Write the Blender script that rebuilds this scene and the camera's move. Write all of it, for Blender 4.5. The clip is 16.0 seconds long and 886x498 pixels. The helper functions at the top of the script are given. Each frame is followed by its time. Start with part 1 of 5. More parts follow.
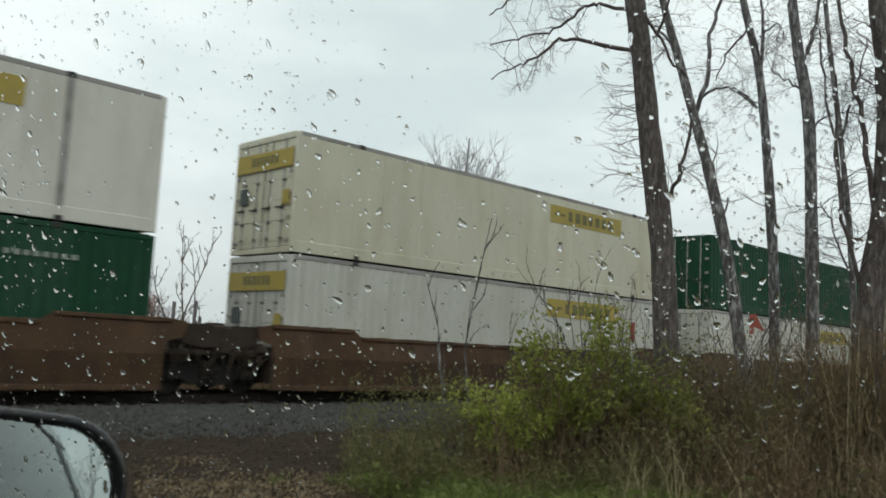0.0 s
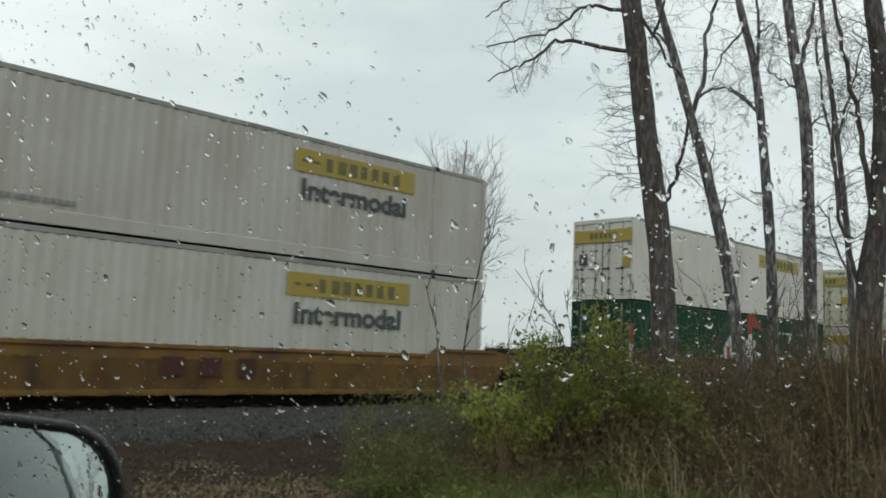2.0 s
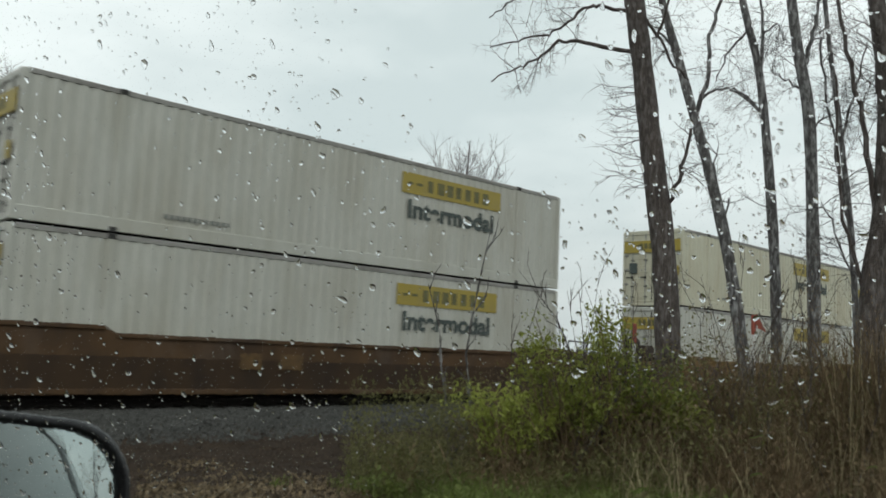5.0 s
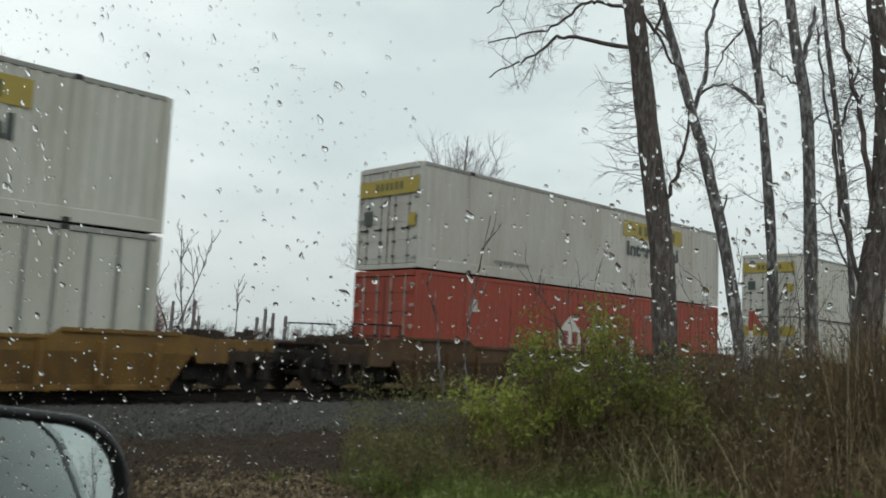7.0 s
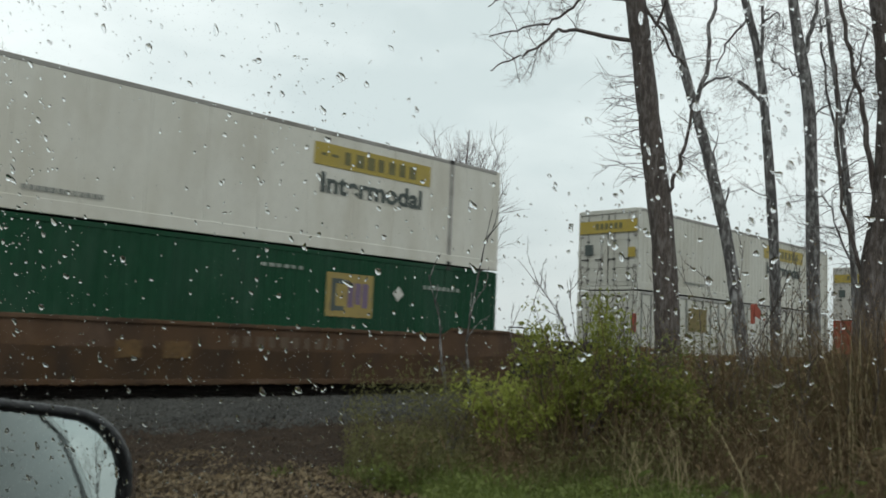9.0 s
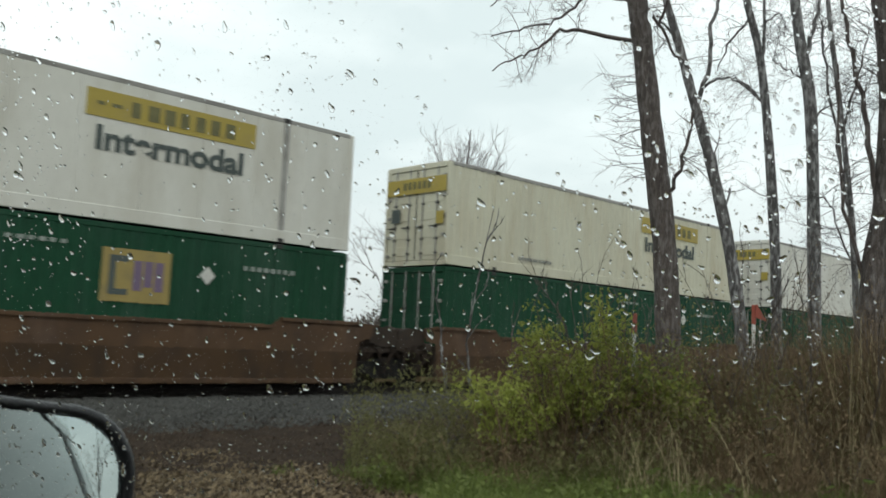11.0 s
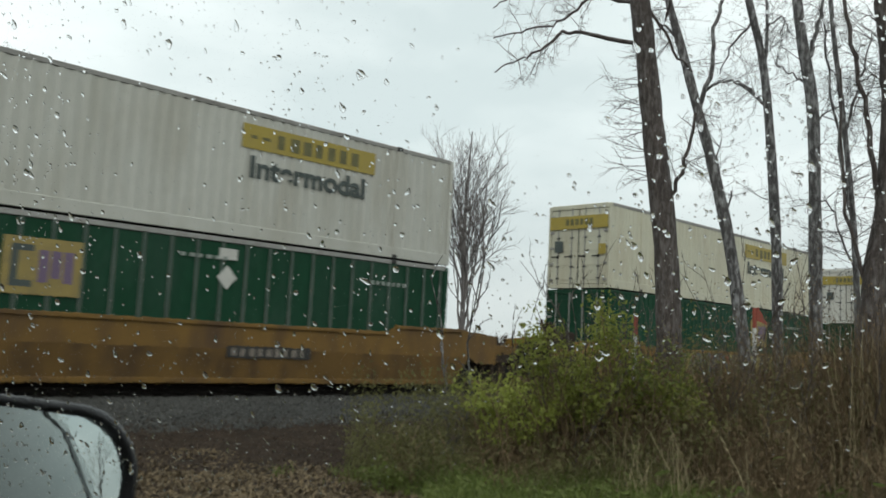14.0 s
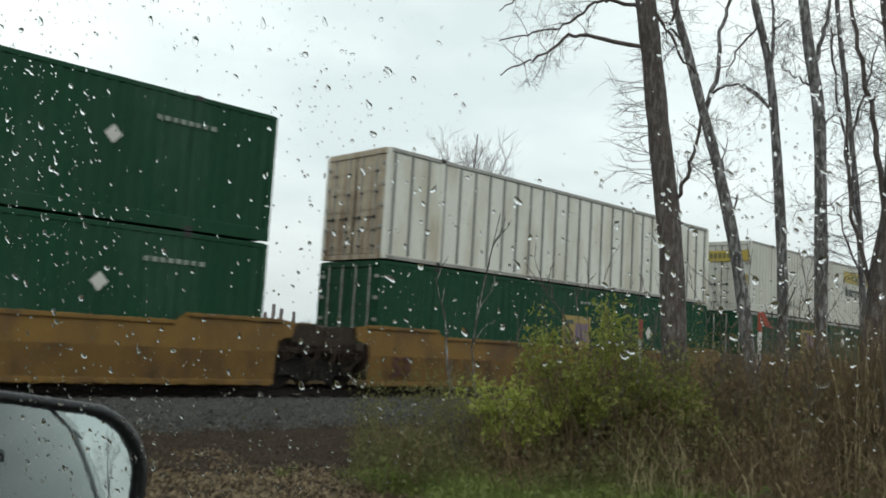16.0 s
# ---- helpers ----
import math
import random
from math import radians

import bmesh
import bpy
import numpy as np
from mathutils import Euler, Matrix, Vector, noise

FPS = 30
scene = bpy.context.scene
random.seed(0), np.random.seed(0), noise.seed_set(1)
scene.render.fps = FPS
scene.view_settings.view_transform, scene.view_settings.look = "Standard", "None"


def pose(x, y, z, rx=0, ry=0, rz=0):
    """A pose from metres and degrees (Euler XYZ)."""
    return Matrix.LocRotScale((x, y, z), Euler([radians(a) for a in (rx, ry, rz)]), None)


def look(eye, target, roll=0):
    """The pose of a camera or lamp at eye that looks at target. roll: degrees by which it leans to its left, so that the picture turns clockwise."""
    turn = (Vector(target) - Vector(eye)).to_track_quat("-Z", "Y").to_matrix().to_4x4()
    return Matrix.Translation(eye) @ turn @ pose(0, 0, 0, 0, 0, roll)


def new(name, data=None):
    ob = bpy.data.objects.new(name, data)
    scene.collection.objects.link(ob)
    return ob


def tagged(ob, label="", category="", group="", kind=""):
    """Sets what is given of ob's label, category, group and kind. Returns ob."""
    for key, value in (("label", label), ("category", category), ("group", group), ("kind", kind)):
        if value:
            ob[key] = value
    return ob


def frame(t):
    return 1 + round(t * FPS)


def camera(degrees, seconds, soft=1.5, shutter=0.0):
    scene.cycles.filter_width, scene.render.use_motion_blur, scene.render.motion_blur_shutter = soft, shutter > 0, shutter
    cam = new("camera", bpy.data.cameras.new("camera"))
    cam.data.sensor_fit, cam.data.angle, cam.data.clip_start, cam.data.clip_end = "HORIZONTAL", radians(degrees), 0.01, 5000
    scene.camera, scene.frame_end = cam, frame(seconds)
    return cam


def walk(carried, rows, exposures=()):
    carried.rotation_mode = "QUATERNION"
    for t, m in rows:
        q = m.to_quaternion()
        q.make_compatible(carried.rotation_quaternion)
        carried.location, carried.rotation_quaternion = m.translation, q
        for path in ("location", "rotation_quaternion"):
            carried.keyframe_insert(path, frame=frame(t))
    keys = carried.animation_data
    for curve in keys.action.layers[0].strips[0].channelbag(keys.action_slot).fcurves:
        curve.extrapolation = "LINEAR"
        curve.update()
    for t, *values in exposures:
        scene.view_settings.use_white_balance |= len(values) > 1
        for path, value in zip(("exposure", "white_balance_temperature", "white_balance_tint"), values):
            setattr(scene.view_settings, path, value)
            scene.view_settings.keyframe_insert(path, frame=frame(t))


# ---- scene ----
EYE_Z = 1.261
# seconds, eye x, y, z offsets (m), azimuth, pitch, roll (degrees)
PATH = [
    (0.0, 0.0016, -0.0019, 0.0021, 44.317, 6.428, 2.916),
    (0.5, 0.0027, -0.0030, 0.0022, 44.289, 6.452, 2.761),
    (1.0, 0.0038, -0.0042, 0.0028, 44.290, 6.553, 2.485),
    (1.5, 0.0039, -0.0042, 0.0027, 44.351, 6.612, 2.453),
    (2.0, 0.0029, -0.0031, 0.0020, 44.436, 6.588, 2.452),
    (2.5, 0.0015, -0.0017, 0.0016, 44.363, 6.547, 2.537),
    (3.0, 0.0010, -0.0012, 0.0013, 44.355, 6.468, 2.755),
    (3.5, 0.0027, -0.0029, 0.0016, 44.424, 6.559, 2.396),
    (4.0, 0.0026, -0.0028, 0.0018, 44.296, 6.635, 2.434),
    (6.5, -0.0014, 0.0015, -0.0009, 44.282, 6.401, 2.770),
    (7.0, 0.0000, 0.0000, 0.0000, 44.403, 6.330, 2.612),
    (7.5, 0.0009, -0.0009, 0.0001, 44.470, 6.330, 2.513),
    (8.0, 0.0011, -0.0012, 0.0004, 44.480, 6.323, 2.282),
    (8.5, 0.0002, -0.0001, -0.0002, 44.369, 6.080, 2.555),
    (9.0, -0.0002, 0.0004, -0.0011, 44.300, 5.929, 2.479),
    (11.5, -0.0030, 0.0032, -0.0021, 44.151, 5.885, 2.777),
    (12.0, -0.0043, 0.0046, -0.0026, 43.996, 5.838, 2.930),
    (12.5, -0.0045, 0.0048, -0.0029, 43.983, 5.785, 2.907),
    (13.0, -0.0029, 0.0031, -0.0022, 44.017, 5.893, 2.738),
    (13.5, -0.0033, 0.0035, -0.0021, 44.092, 5.943, 2.896),
    (14.0, -0.0037, 0.0039, -0.0022, 44.169, 5.989, 3.026),
    (14.5, -0.0043, 0.0046, -0.0028, 44.239, 5.973, 2.842),
    (15.0, -0.0056, 0.0058, -0.0030, 44.170, 6.044, 3.040),
    (15.5, -0.0079, 0.0082, -0.0038, 44.041, 6.033, 3.243),
    (16.0, -0.0082, 0.0085, -0.0041, 43.862, 6.137, 3.338),
]


def heading(azimuth, pitch):
    a, p = radians(azimuth), radians(pitch)
    return Vector((math.sin(a) * math.cos(p), math.cos(a) * math.cos(p), math.sin(p)))


cam = camera(53.74, 16.0, soft=1.7, shutter=0.18)
walk(cam, [(t, look(Vector((x, y, z + EYE_Z)), Vector((x, y, z + EYE_Z)) + heading(a, p), r))
           for t, x, y, z, a, p, r in PATH],
     ((0.0, 0.03), (1.0, 0.04), (2.0, -0.08), (3.0, -0.10), (4.0, -0.06), (7.0, -0.03), (9.0, 0.02), (11.5, 0.27), (12.0, 0.2), (12.6, 0.08), (14.5, 0.12), (16.0, 0.2)))

# ---- sky and light: an overcast, rainy autumn day ----
world = bpy.data.worlds.new("overcast_sky")
scene.world = world
world.use_nodes = True


def sky_nodes():
    nt = world.node_tree
    n, l = nt.nodes, nt.links
    bg = n["Background"]
    sky = n.new("ShaderNodeTexSky")
    sky.sky_type = "NISHITA"
    sky.sun_disc = False
    sky.sun_elevation, sky.sun_rotation = radians(38), radians(200)
    sky.air_density, sky.dust_density, sky.ozone_density = 1.0, 6.0, 1.0
    dim = n.new("ShaderNodeMix")
    dim.data_type, dim.blend_type = "RGBA", "MULTIPLY"
    dim.inputs[0].default_value = 1.0
    dim.inputs[7].default_value = (0.06, 0.06, 0.06, 1)
    l.new(sky.outputs[0], dim.inputs[6])
    co = n.new("ShaderNodeTexCoord")
    mp = n.new("ShaderNodeMapping")
    mp.inputs["Scale"].default_value = (1.0, 1.0, 2.6)
    l.new(co.outputs["Generated"], mp.inputs[0])
    cloud = n.new("ShaderNodeTexNoise")
    cloud.inputs["Scale"].default_value, cloud.inputs["Detail"].default_value = 2.3, 5.0
    cloud.inputs["Roughness"].default_value = 0.5
    l.new(mp.outputs[0], cloud.inputs["Vector"])
    ramp = n.new("ShaderNodeValToRGB")
    ramp.color_ramp.elements[0].position, ramp.color_ramp.elements[1].position = 0.32, 0.72
    ramp.color_ramp.elements[0].color = (0.70, 0.795, 0.80, 1)
    ramp.color_ramp.elements[1].color = (1.10, 1.17, 1.155, 1)
    l.new(cloud.outputs[0], ramp.inputs[0])
    split = n.new("ShaderNodeSeparateXYZ")
    l.new(co.outputs["Generated"], split.inputs[0])
    rise = n.new("ShaderNodeMapRange")
    rise.interpolation_type = "SMOOTHSTEP"
    rise.inputs["From Min"].default_value, rise.inputs["From Max"].default_value = 0.0, 0.26
    rise.inputs["To Min"].default_value, rise.inputs["To Max"].default_value = 0.74, 1.0
    l.new(split.outputs[2], rise.inputs[0])
    overcast = n.new("ShaderNodeMix")
    overcast.data_type, overcast.blend_type = "RGBA", "MULTIPLY"
    overcast.inputs[0].default_value = 1.0
    l.new(ramp.outputs[0], overcast.inputs[6])
    l.new(rise.outputs[0], overcast.inputs[7])
    mix = n.new("ShaderNodeMix")
    mix.data_type = "RGBA"
    mix.inputs[0].default_value = 0.93
    l.new(dim.outputs[2], mix.inputs[6])
    l.new(overcast.outputs[2], mix.inputs[7])
    l.new(mix.outputs[2], bg.inputs[0])
    bg.inputs[1].default_value = 1.0


sky_nodes()
sun = new("sun", bpy.data.lights.new("sun", "SUN"))
sun.data.energy, sun.data.angle, sun.data.color = 0.6, radians(40), (1.0, 0.97, 0.93)
sun.matrix_world = look((0, 0, 60), Vector((0, 0, 60)) - Vector((-0.58, -0.5, 0.64)))


# ---- materials ----
def material(name, base, rough=0.6, metal=0.0, vary=0.15, scale=3.0, grain=40.0, bump=0.1, dirt=None, amount=0.0,
             stretch=(1, 1, 1), spec=0.4, random_tone=0.0, wear=None, worn=0.5, thin=0.0):
    """Base colour broken up at two scales, a dirt colour in streaks or patches, and fine relief."""
    m = bpy.data.materials.new(name)
    m.use_nodes = True
    n, l = m.node_tree.nodes, m.node_tree.links
    b = n["Principled BSDF"]
    co = n.new("ShaderNodeTexCoord")
    mp = n.new("ShaderNodeMapping")
    mp.inputs["Scale"].default_value = stretch
    l.new(co.outputs["Object"], mp.inputs[0])
    big = n.new("ShaderNodeTexNoise")
    big.inputs["Scale"].default_value, big.inputs["Detail"].default_value = scale, 6.0
    fine = n.new("ShaderNodeTexNoise")
    fine.inputs["Scale"].default_value, fine.inputs["Detail"].default_value = grain, 3.0
    l.new(mp.outputs[0], big.inputs["Vector"])
    l.new(mp.outputs[0], fine.inputs["Vector"])
    tone = n.new("ShaderNodeMath")
    tone.operation = "ADD"
    l.new(big.outputs[0], tone.inputs[0])
    l.new(fine.outputs[0], tone.inputs[1])
    rng = n.new("ShaderNodeMapRange")
    rng.inputs["From Min"].default_value, rng.inputs["From Max"].default_value = 0.6, 1.4
    rng.inputs["To Min"].default_value, rng.inputs["To Max"].default_value = 1 - vary, 1 + vary
    l.new(tone.outputs[0], rng.inputs[0])
    factor = rng.outputs[0]
    if random_tone:
        info = n.new("ShaderNodeObjectInfo")
        geo = n.new("ShaderNodeNewGeometry")
        add = n.new("ShaderNodeMath")
        add.operation = "ADD"
        l.new(info.outputs["Random"], add.inputs[0])
        l.new(geo.outputs["Random Per Island"], add.inputs[1])
        r2 = n.new("ShaderNodeMapRange")
        r2.inputs["From Max"].default_value = 2.0
        r2.inputs["To Min"].default_value, r2.inputs["To Max"].default_value = 1 - random_tone, 1 + random_tone
        l.new(add.outputs[0], r2.inputs[0])
        mul = n.new("ShaderNodeMath")
        mul.operation = "MULTIPLY"
        l.new(factor, mul.inputs[0])
        l.new(r2.outputs[0], mul.inputs[1])
        factor = mul.outputs[0]
    sc = n.new("ShaderNodeVectorMath")
    sc.operation = "SCALE"
    sc.inputs[0].default_value = base
    l.new(factor, sc.inputs["Scale"])
    col = sc.outputs[0]
    if dirt:
        rp = n.new("ShaderNodeMapRange")
        rp.inputs["From Min"].default_value, rp.inputs["From Max"].default_value = 0.45, 0.75
        rp.inputs["To Max"].default_value = amount
        dn = n.new("ShaderNodeTexNoise")
        dn.inputs["Scale"].default_value, dn.inputs["Detail"].default_value = scale * 1.7, 7.0
        off = n.new("ShaderNodeVectorMath")
        off.operation = "ADD"
        off.inputs[1].default_value = (7.3, 2.1, 4.4)
        l.new(mp.outputs[0], off.inputs[0])
        l.new(off.outputs[0], dn.inputs["Vector"])
        l.new(dn.outputs[0], rp.inputs[0])
        mx = n.new("ShaderNodeMix")
        mx.data_type = "RGBA"
        mx.inputs[7].default_value = (*dirt, 1)
        l.new(rp.outputs[0], mx.inputs[0])
        l.new(col, mx.inputs[6])
        col = mx.outputs[2]
    if wear:
        wn = n.new("ShaderNodeTexNoise")
        wn.inputs["Scale"].default_value, wn.inputs["Detail"].default_value = scale * 0.9, 9.0
        wn.inputs["Roughness"].default_value = 0.7
        shift = n.new("ShaderNodeVectorMath")
        shift.operation = "ADD"
        shift.inputs[1].default_value = (31.7, 12.9, 5.3)
        l.new(mp.outputs[0], shift.inputs[0])
        l.new(shift.outputs[0], wn.inputs["Vector"])
        wr = n.new("ShaderNodeMapRange")
        wr.inputs["From Min"].default_value, wr.inputs["From Max"].default_value = 0.52, 0.66
        wr.inputs["To Max"].default_value = worn
        l.new(wn.outputs[0], wr.inputs[0])
        wm = n.new("ShaderNodeMix")
        wm.data_type = "RGBA"
        wm.inputs[7].default_value = (*wear, 1)
        l.new(wr.outputs[0], wm.inputs[0])
        l.new(col, wm.inputs[6])
        col = wm.outputs[2]
    l.new(col, b.inputs["Base Color"])
    b.inputs["Roughness"].default_value, b.inputs["Metallic"].default_value = rough, metal
    b.inputs["Specular IOR Level"].default_value = spec
    if bump:
        bp = n.new("ShaderNodeBump")
        bp.inputs["Strength"].default_value, bp.inputs["Distance"].default_value = bump, 0.02
        l.new(fine.outputs[0], bp.inputs["Height"])
        l.new(bp.outputs[0], b.inputs["Normal"])
    if thin:
        through_leaf = n.new("ShaderNodeBsdfTranslucent")
        l.new(col, through_leaf.inputs["Color"])
        blend = n.new("ShaderNodeMixShader")
        blend.inputs[0].default_value = thin
        l.new(b.outputs[0], blend.inputs[1])
        l.new(through_leaf.outputs[0], blend.inputs[2])
        l.new(blend.outputs[0], n["Material Output"].inputs["Surface"])
    return m


def glass(name, ior, tint=(1, 1, 1), rough=0.0):
    m = bpy.data.materials.new(name)
    m.use_nodes = True
    b = m.node_tree.nodes["Principled BSDF"]
    b.inputs["Base Color"].default_value = (*tint, 1)
    b.inputs["Transmission Weight"].default_value, b.inputs["IOR"].default_value = 1.0, ior
    b.inputs["Roughness"].default_value = rough
    return m


def wet_pane(name):
    """Clear glass with a thin uneven film of rain, which smears the view a little."""
    m = glass(name, 1.06, (0.985, 1.0, 0.995))
    n, l = m.node_tree.nodes, m.node_tree.links
    co = n.new("ShaderNodeTexCoord")
    film = n.new("ShaderNodeTexNoise")
    film.inputs["Scale"].default_value, film.inputs["Detail"].default_value = 420.0, 2.0
    split = n.new("ShaderNodeSeparateXYZ")
    where = n.new("ShaderNodeMapRange")
    where.inputs["From Min"].default_value, where.inputs["From Max"].default_value = 0.02, -0.01
    where.inputs["To Min"].default_value = 0.08
    mul = n.new("ShaderNodeMath")
    mul.operation = "MULTIPLY"
    bp = n.new("ShaderNodeBump")
    bp.inputs["Strength"].default_value, bp.inputs["Distance"].default_value = 1.0, 0.00003
    l.new(co.outputs["Object"], film.inputs["Vector"])
    l.new(co.outputs["Object"], split.inputs[0])
    l.new(split.outputs[2], where.inputs[0])
    l.new(film.outputs[0], mul.inputs[0])
    l.new(where.outputs[0], mul.inputs[1])
    l.new(mul.outputs[0], bp.inputs["Height"])
    l.new(bp.outputs[0], n["Principled BSDF"].inputs["Normal"])
    mist = n.new("ShaderNodeMapRange")
    mist.inputs["From Min"].default_value, mist.inputs["From Max"].default_value = -0.01, 0.02
    mist.inputs["To Min"].default_value, mist.inputs["To Max"].default_value = 0.065, 0.011
    l.new(split.outputs[2], mist.inputs[0])
    l.new(mist.outputs[0], n["Principled BSDF"].inputs["Roughness"])
    return m


STREAK = (1.0, 1.0, 0.3)
PAINT = {
    "white": material("white_container_paint", (0.45, 0.452, 0.405), 0.5, vary=0.08, scale=0.8, grain=14, dirt=(0.33, 0.32, 0.26), amount=0.6, wear=(0.30, 0.27, 0.20), worn=0.3, stretch=STREAK, bump=0.03),
    "grey": material("pale_grey_container_paint", (0.42, 0.41, 0.375), 0.5, vary=0.08, scale=0.8, grain=14, dirt=(0.29, 0.27, 0.22), amount=0.6, wear=(0.30, 0.27, 0.20), worn=0.3, stretch=STREAK, bump=0.03),
    "ivory": material("yellowed_container_paint", (0.50, 0.49, 0.38), 0.55, vary=0.08, scale=0.7, grain=14, dirt=(0.38, 0.32, 0.21), amount=0.55, wear=(0.30, 0.27, 0.20), worn=0.3, stretch=STREAK, bump=0.03),
    "green": material("dark_green_container_paint", (0.0075, 0.046, 0.022), 0.6, vary=0.22, spec=0.15, scale=0.8, grain=14, dirt=(0.018, 0.050, 0.032), amount=0.6, wear=(0.035, 0.075, 0.052), worn=0.4, stretch=STREAK, bump=0.03),
    "red": material("orange_red_container_paint", (0.25, 0.043, 0.022), 0.5, vary=0.12, scale=0.8, dirt=(0.19, 0.06, 0.042), amount=0.4, stretch=STREAK, bump=0.03),
}
CAR_PAINT = {
    "brown": material("rusty_brown_car_paint", (0.066, 0.034, 0.014), 0.75, vary=0.35, scale=0.9, dirt=(0.030, 0.017, 0.010), amount=0.9, stretch=(1, 1, 0.5), wear=(0.12, 0.075, 0.05), worn=0.5),
    "yellow": material("weathered_yellow_car_paint", (0.16, 0.088, 0.016), 0.65, vary=0.2, scale=0.9, dirt=(0.05, 0.028, 0.016), amount=0.9, stretch=(1, 1, 0.4), wear=(0.075, 0.042, 0.02), worn=0.6),
    "ochre": material("bright_yellow_car_paint", (0.215, 0.12, 0.02), 0.6, vary=0.15, scale=0.9, dirt=(0.085, 0.048, 0.02), amount=0.85, stretch=(0.7, 1, 0.8)),
    "dark": material("sooty_brown_car_paint", (0.070, 0.037, 0.014), 0.8, vary=0.3, scale=0.9, dirt=(0.026, 0.016, 0.010), amount=0.9, stretch=(1, 1, 0.5), wear=(0.10, 0.07, 0.05), worn=0.5),
}
# darker versions of the car paints, dirt patches included, for lower sheets and end sills
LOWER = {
    "brown": material("darker_rusty_brown_lower_sheet", (0.054, 0.028, 0.0105), 0.8, vary=0.3, scale=1.2, dirt=(0.022, 0.014, 0.009), amount=0.9, stretch=(1, 1, 0.5), wear=(0.075, 0.045, 0.03), worn=0.4),
    "yellow": material("darker_weathered_yellow_lower_sheet", (0.128, 0.071, 0.016), 0.75, vary=0.3, scale=1.2, dirt=(0.04, 0.023, 0.012), amount=0.9, stretch=(1, 1, 0.5)),
    "ochre": material("darker_ochre_lower_sheet", (0.15, 0.085, 0.018), 0.7, vary=0.25, scale=1.2, dirt=(0.06, 0.036, 0.016), amount=0.85, stretch=(1, 1, 0.5)),
    "dark": material("darker_sooty_brown_lower_sheet", (0.045, 0.025, 0.011), 0.8, vary=0.3, scale=1.2, dirt=(0.02, 0.013, 0.009), amount=0.8, stretch=(1, 1, 0.5)),
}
M_GALV = material("weathered_grey_steel", (0.30, 0.30, 0.28), 0.5, 0.3, dirt=(0.16, 0.13, 0.1), amount=0.5)
M_SEAM = material("black_seal_and_grime", (0.03, 0.03, 0.028), 0.8, vary=0.2)
M_TRUCK = material("oily_black_steel", (0.012, 0.011, 0.010), 0.7, 0.2, vary=0.3, dirt=(0.03, 0.021, 0.015), amount=0.5)
M_WHEEL = material("worn_wheel_steel", (0.014, 0.011, 0.009), 0.6, 0.3, vary=0.3)
M_RAIL = material("rail_steel", (0.016, 0.012, 0.010), 0.75, 0.2, vary=0.25)
M_SIGN = material("yellow_panel", (0.33, 0.255, 0.045), 0.5, vary=0.1, scale=1.5, dirt=(0.26, 0.205, 0.075), amount=0.5, bump=0.02)
M_INK = material("dark_grey_lettering", (0.055, 0.07, 0.065), 0.6, vary=0.1, bump=0)
M_WHITE_INK = material("faded_white_lettering", (0.48, 0.48, 0.44), 0.6, vary=0.1, bump=0)
M_SIGN_INK = material("faded_sign_lettering", (0.12, 0.112, 0.045), 0.6, vary=0.3, scale=5, bump=0)
M_RUSTY = material("rusty_brown_steel", (0.028, 0.018, 0.011), 0.85, vary=0.35, scale=4, dirt=(0.014, 0.011, 0.009), amount=0.8)
M_DIM_INK = material("weathered_pale_lettering", (0.22, 0.25, 0.22), 0.6, vary=0.2, scale=4, bump=0)
M_STENCIL = material("worn_pale_stencil", (0.17, 0.145, 0.12), 0.7, vary=0.3, scale=6, bump=0)
M_PURPLE = material("purple_grey_lettering", (0.14, 0.10, 0.16), 0.6, vary=0.1, bump=0)
M_RED_INK = material("dark_red_lettering", (0.055, 0.017, 0.012), 0.6, vary=0.1, bump=0)
M_EMBLEM = material("faded_red_emblem_paint", (0.22, 0.045, 0.04), 0.6, vary=0.15, bump=0)
M_PATCH = material("worn_ochre_patch_paint", (0.105, 0.060, 0.020), 0.75, vary=0.4, scale=5, dirt=(0.05, 0.028, 0.013), amount=0.9, bump=0)
M_BARK = material("wet_bark", (0.055, 0.043, 0.037), 0.75, vary=0.6, scale=11.0, grain=60, bump=1.0, dirt=(0.17, 0.155, 0.145), amount=0.9, stretch=(1, 1, 0.3))
M_BARK_GREY = material("grey_wet_bark", (0.066, 0.062, 0.060), 0.7, vary=0.6, scale=9.0, grain=60, bump=1.0, dirt=(0.36, 0.36, 0.355), amount=1.0, stretch=(1, 1, 0.35))
M_FAR_BARK = material("distant_grey_twigs", (0.17, 0.155, 0.15), 0.9, vary=0.2, bump=0)
M_BALLAST = material("wet_ballast_stone", (0.043, 0.043, 0.039), 0.7, vary=0.4, scale=2.0, grain=25, random_tone=0.7, bump=0.3)
M_SOIL = material("damp_soil_and_cinders", (0.034, 0.026, 0.020), 0.95, spec=0.08, vary=0.45, scale=1.6, grain=22, bump=0.8, dirt=(0.058, 0.040, 0.026), amount=0.8)
M_LITTER = material("fallen_brown_leaves", (0.152, 0.112, 0.062), 0.75, vary=0.25, random_tone=0.7, bump=0)
M_DRY = material("dry_brown_weeds", (0.143, 0.100, 0.054), 0.85, vary=0.25, random_tone=0.4, bump=0)
M_STRAW = material("straw_coloured_grass", (0.32, 0.27, 0.155), 0.8, vary=0.2, random_tone=0.4, bump=0)
M_GRASS = material("green_grass", (0.128, 0.168, 0.042), 0.75, vary=0.25, random_tone=0.5, bump=0, thin=0.45)
M_LEAF = material("yellow_green_leaves", (0.255, 0.285, 0.060), 0.7, vary=0.15, random_tone=0.45, bump=0, thin=0.45)
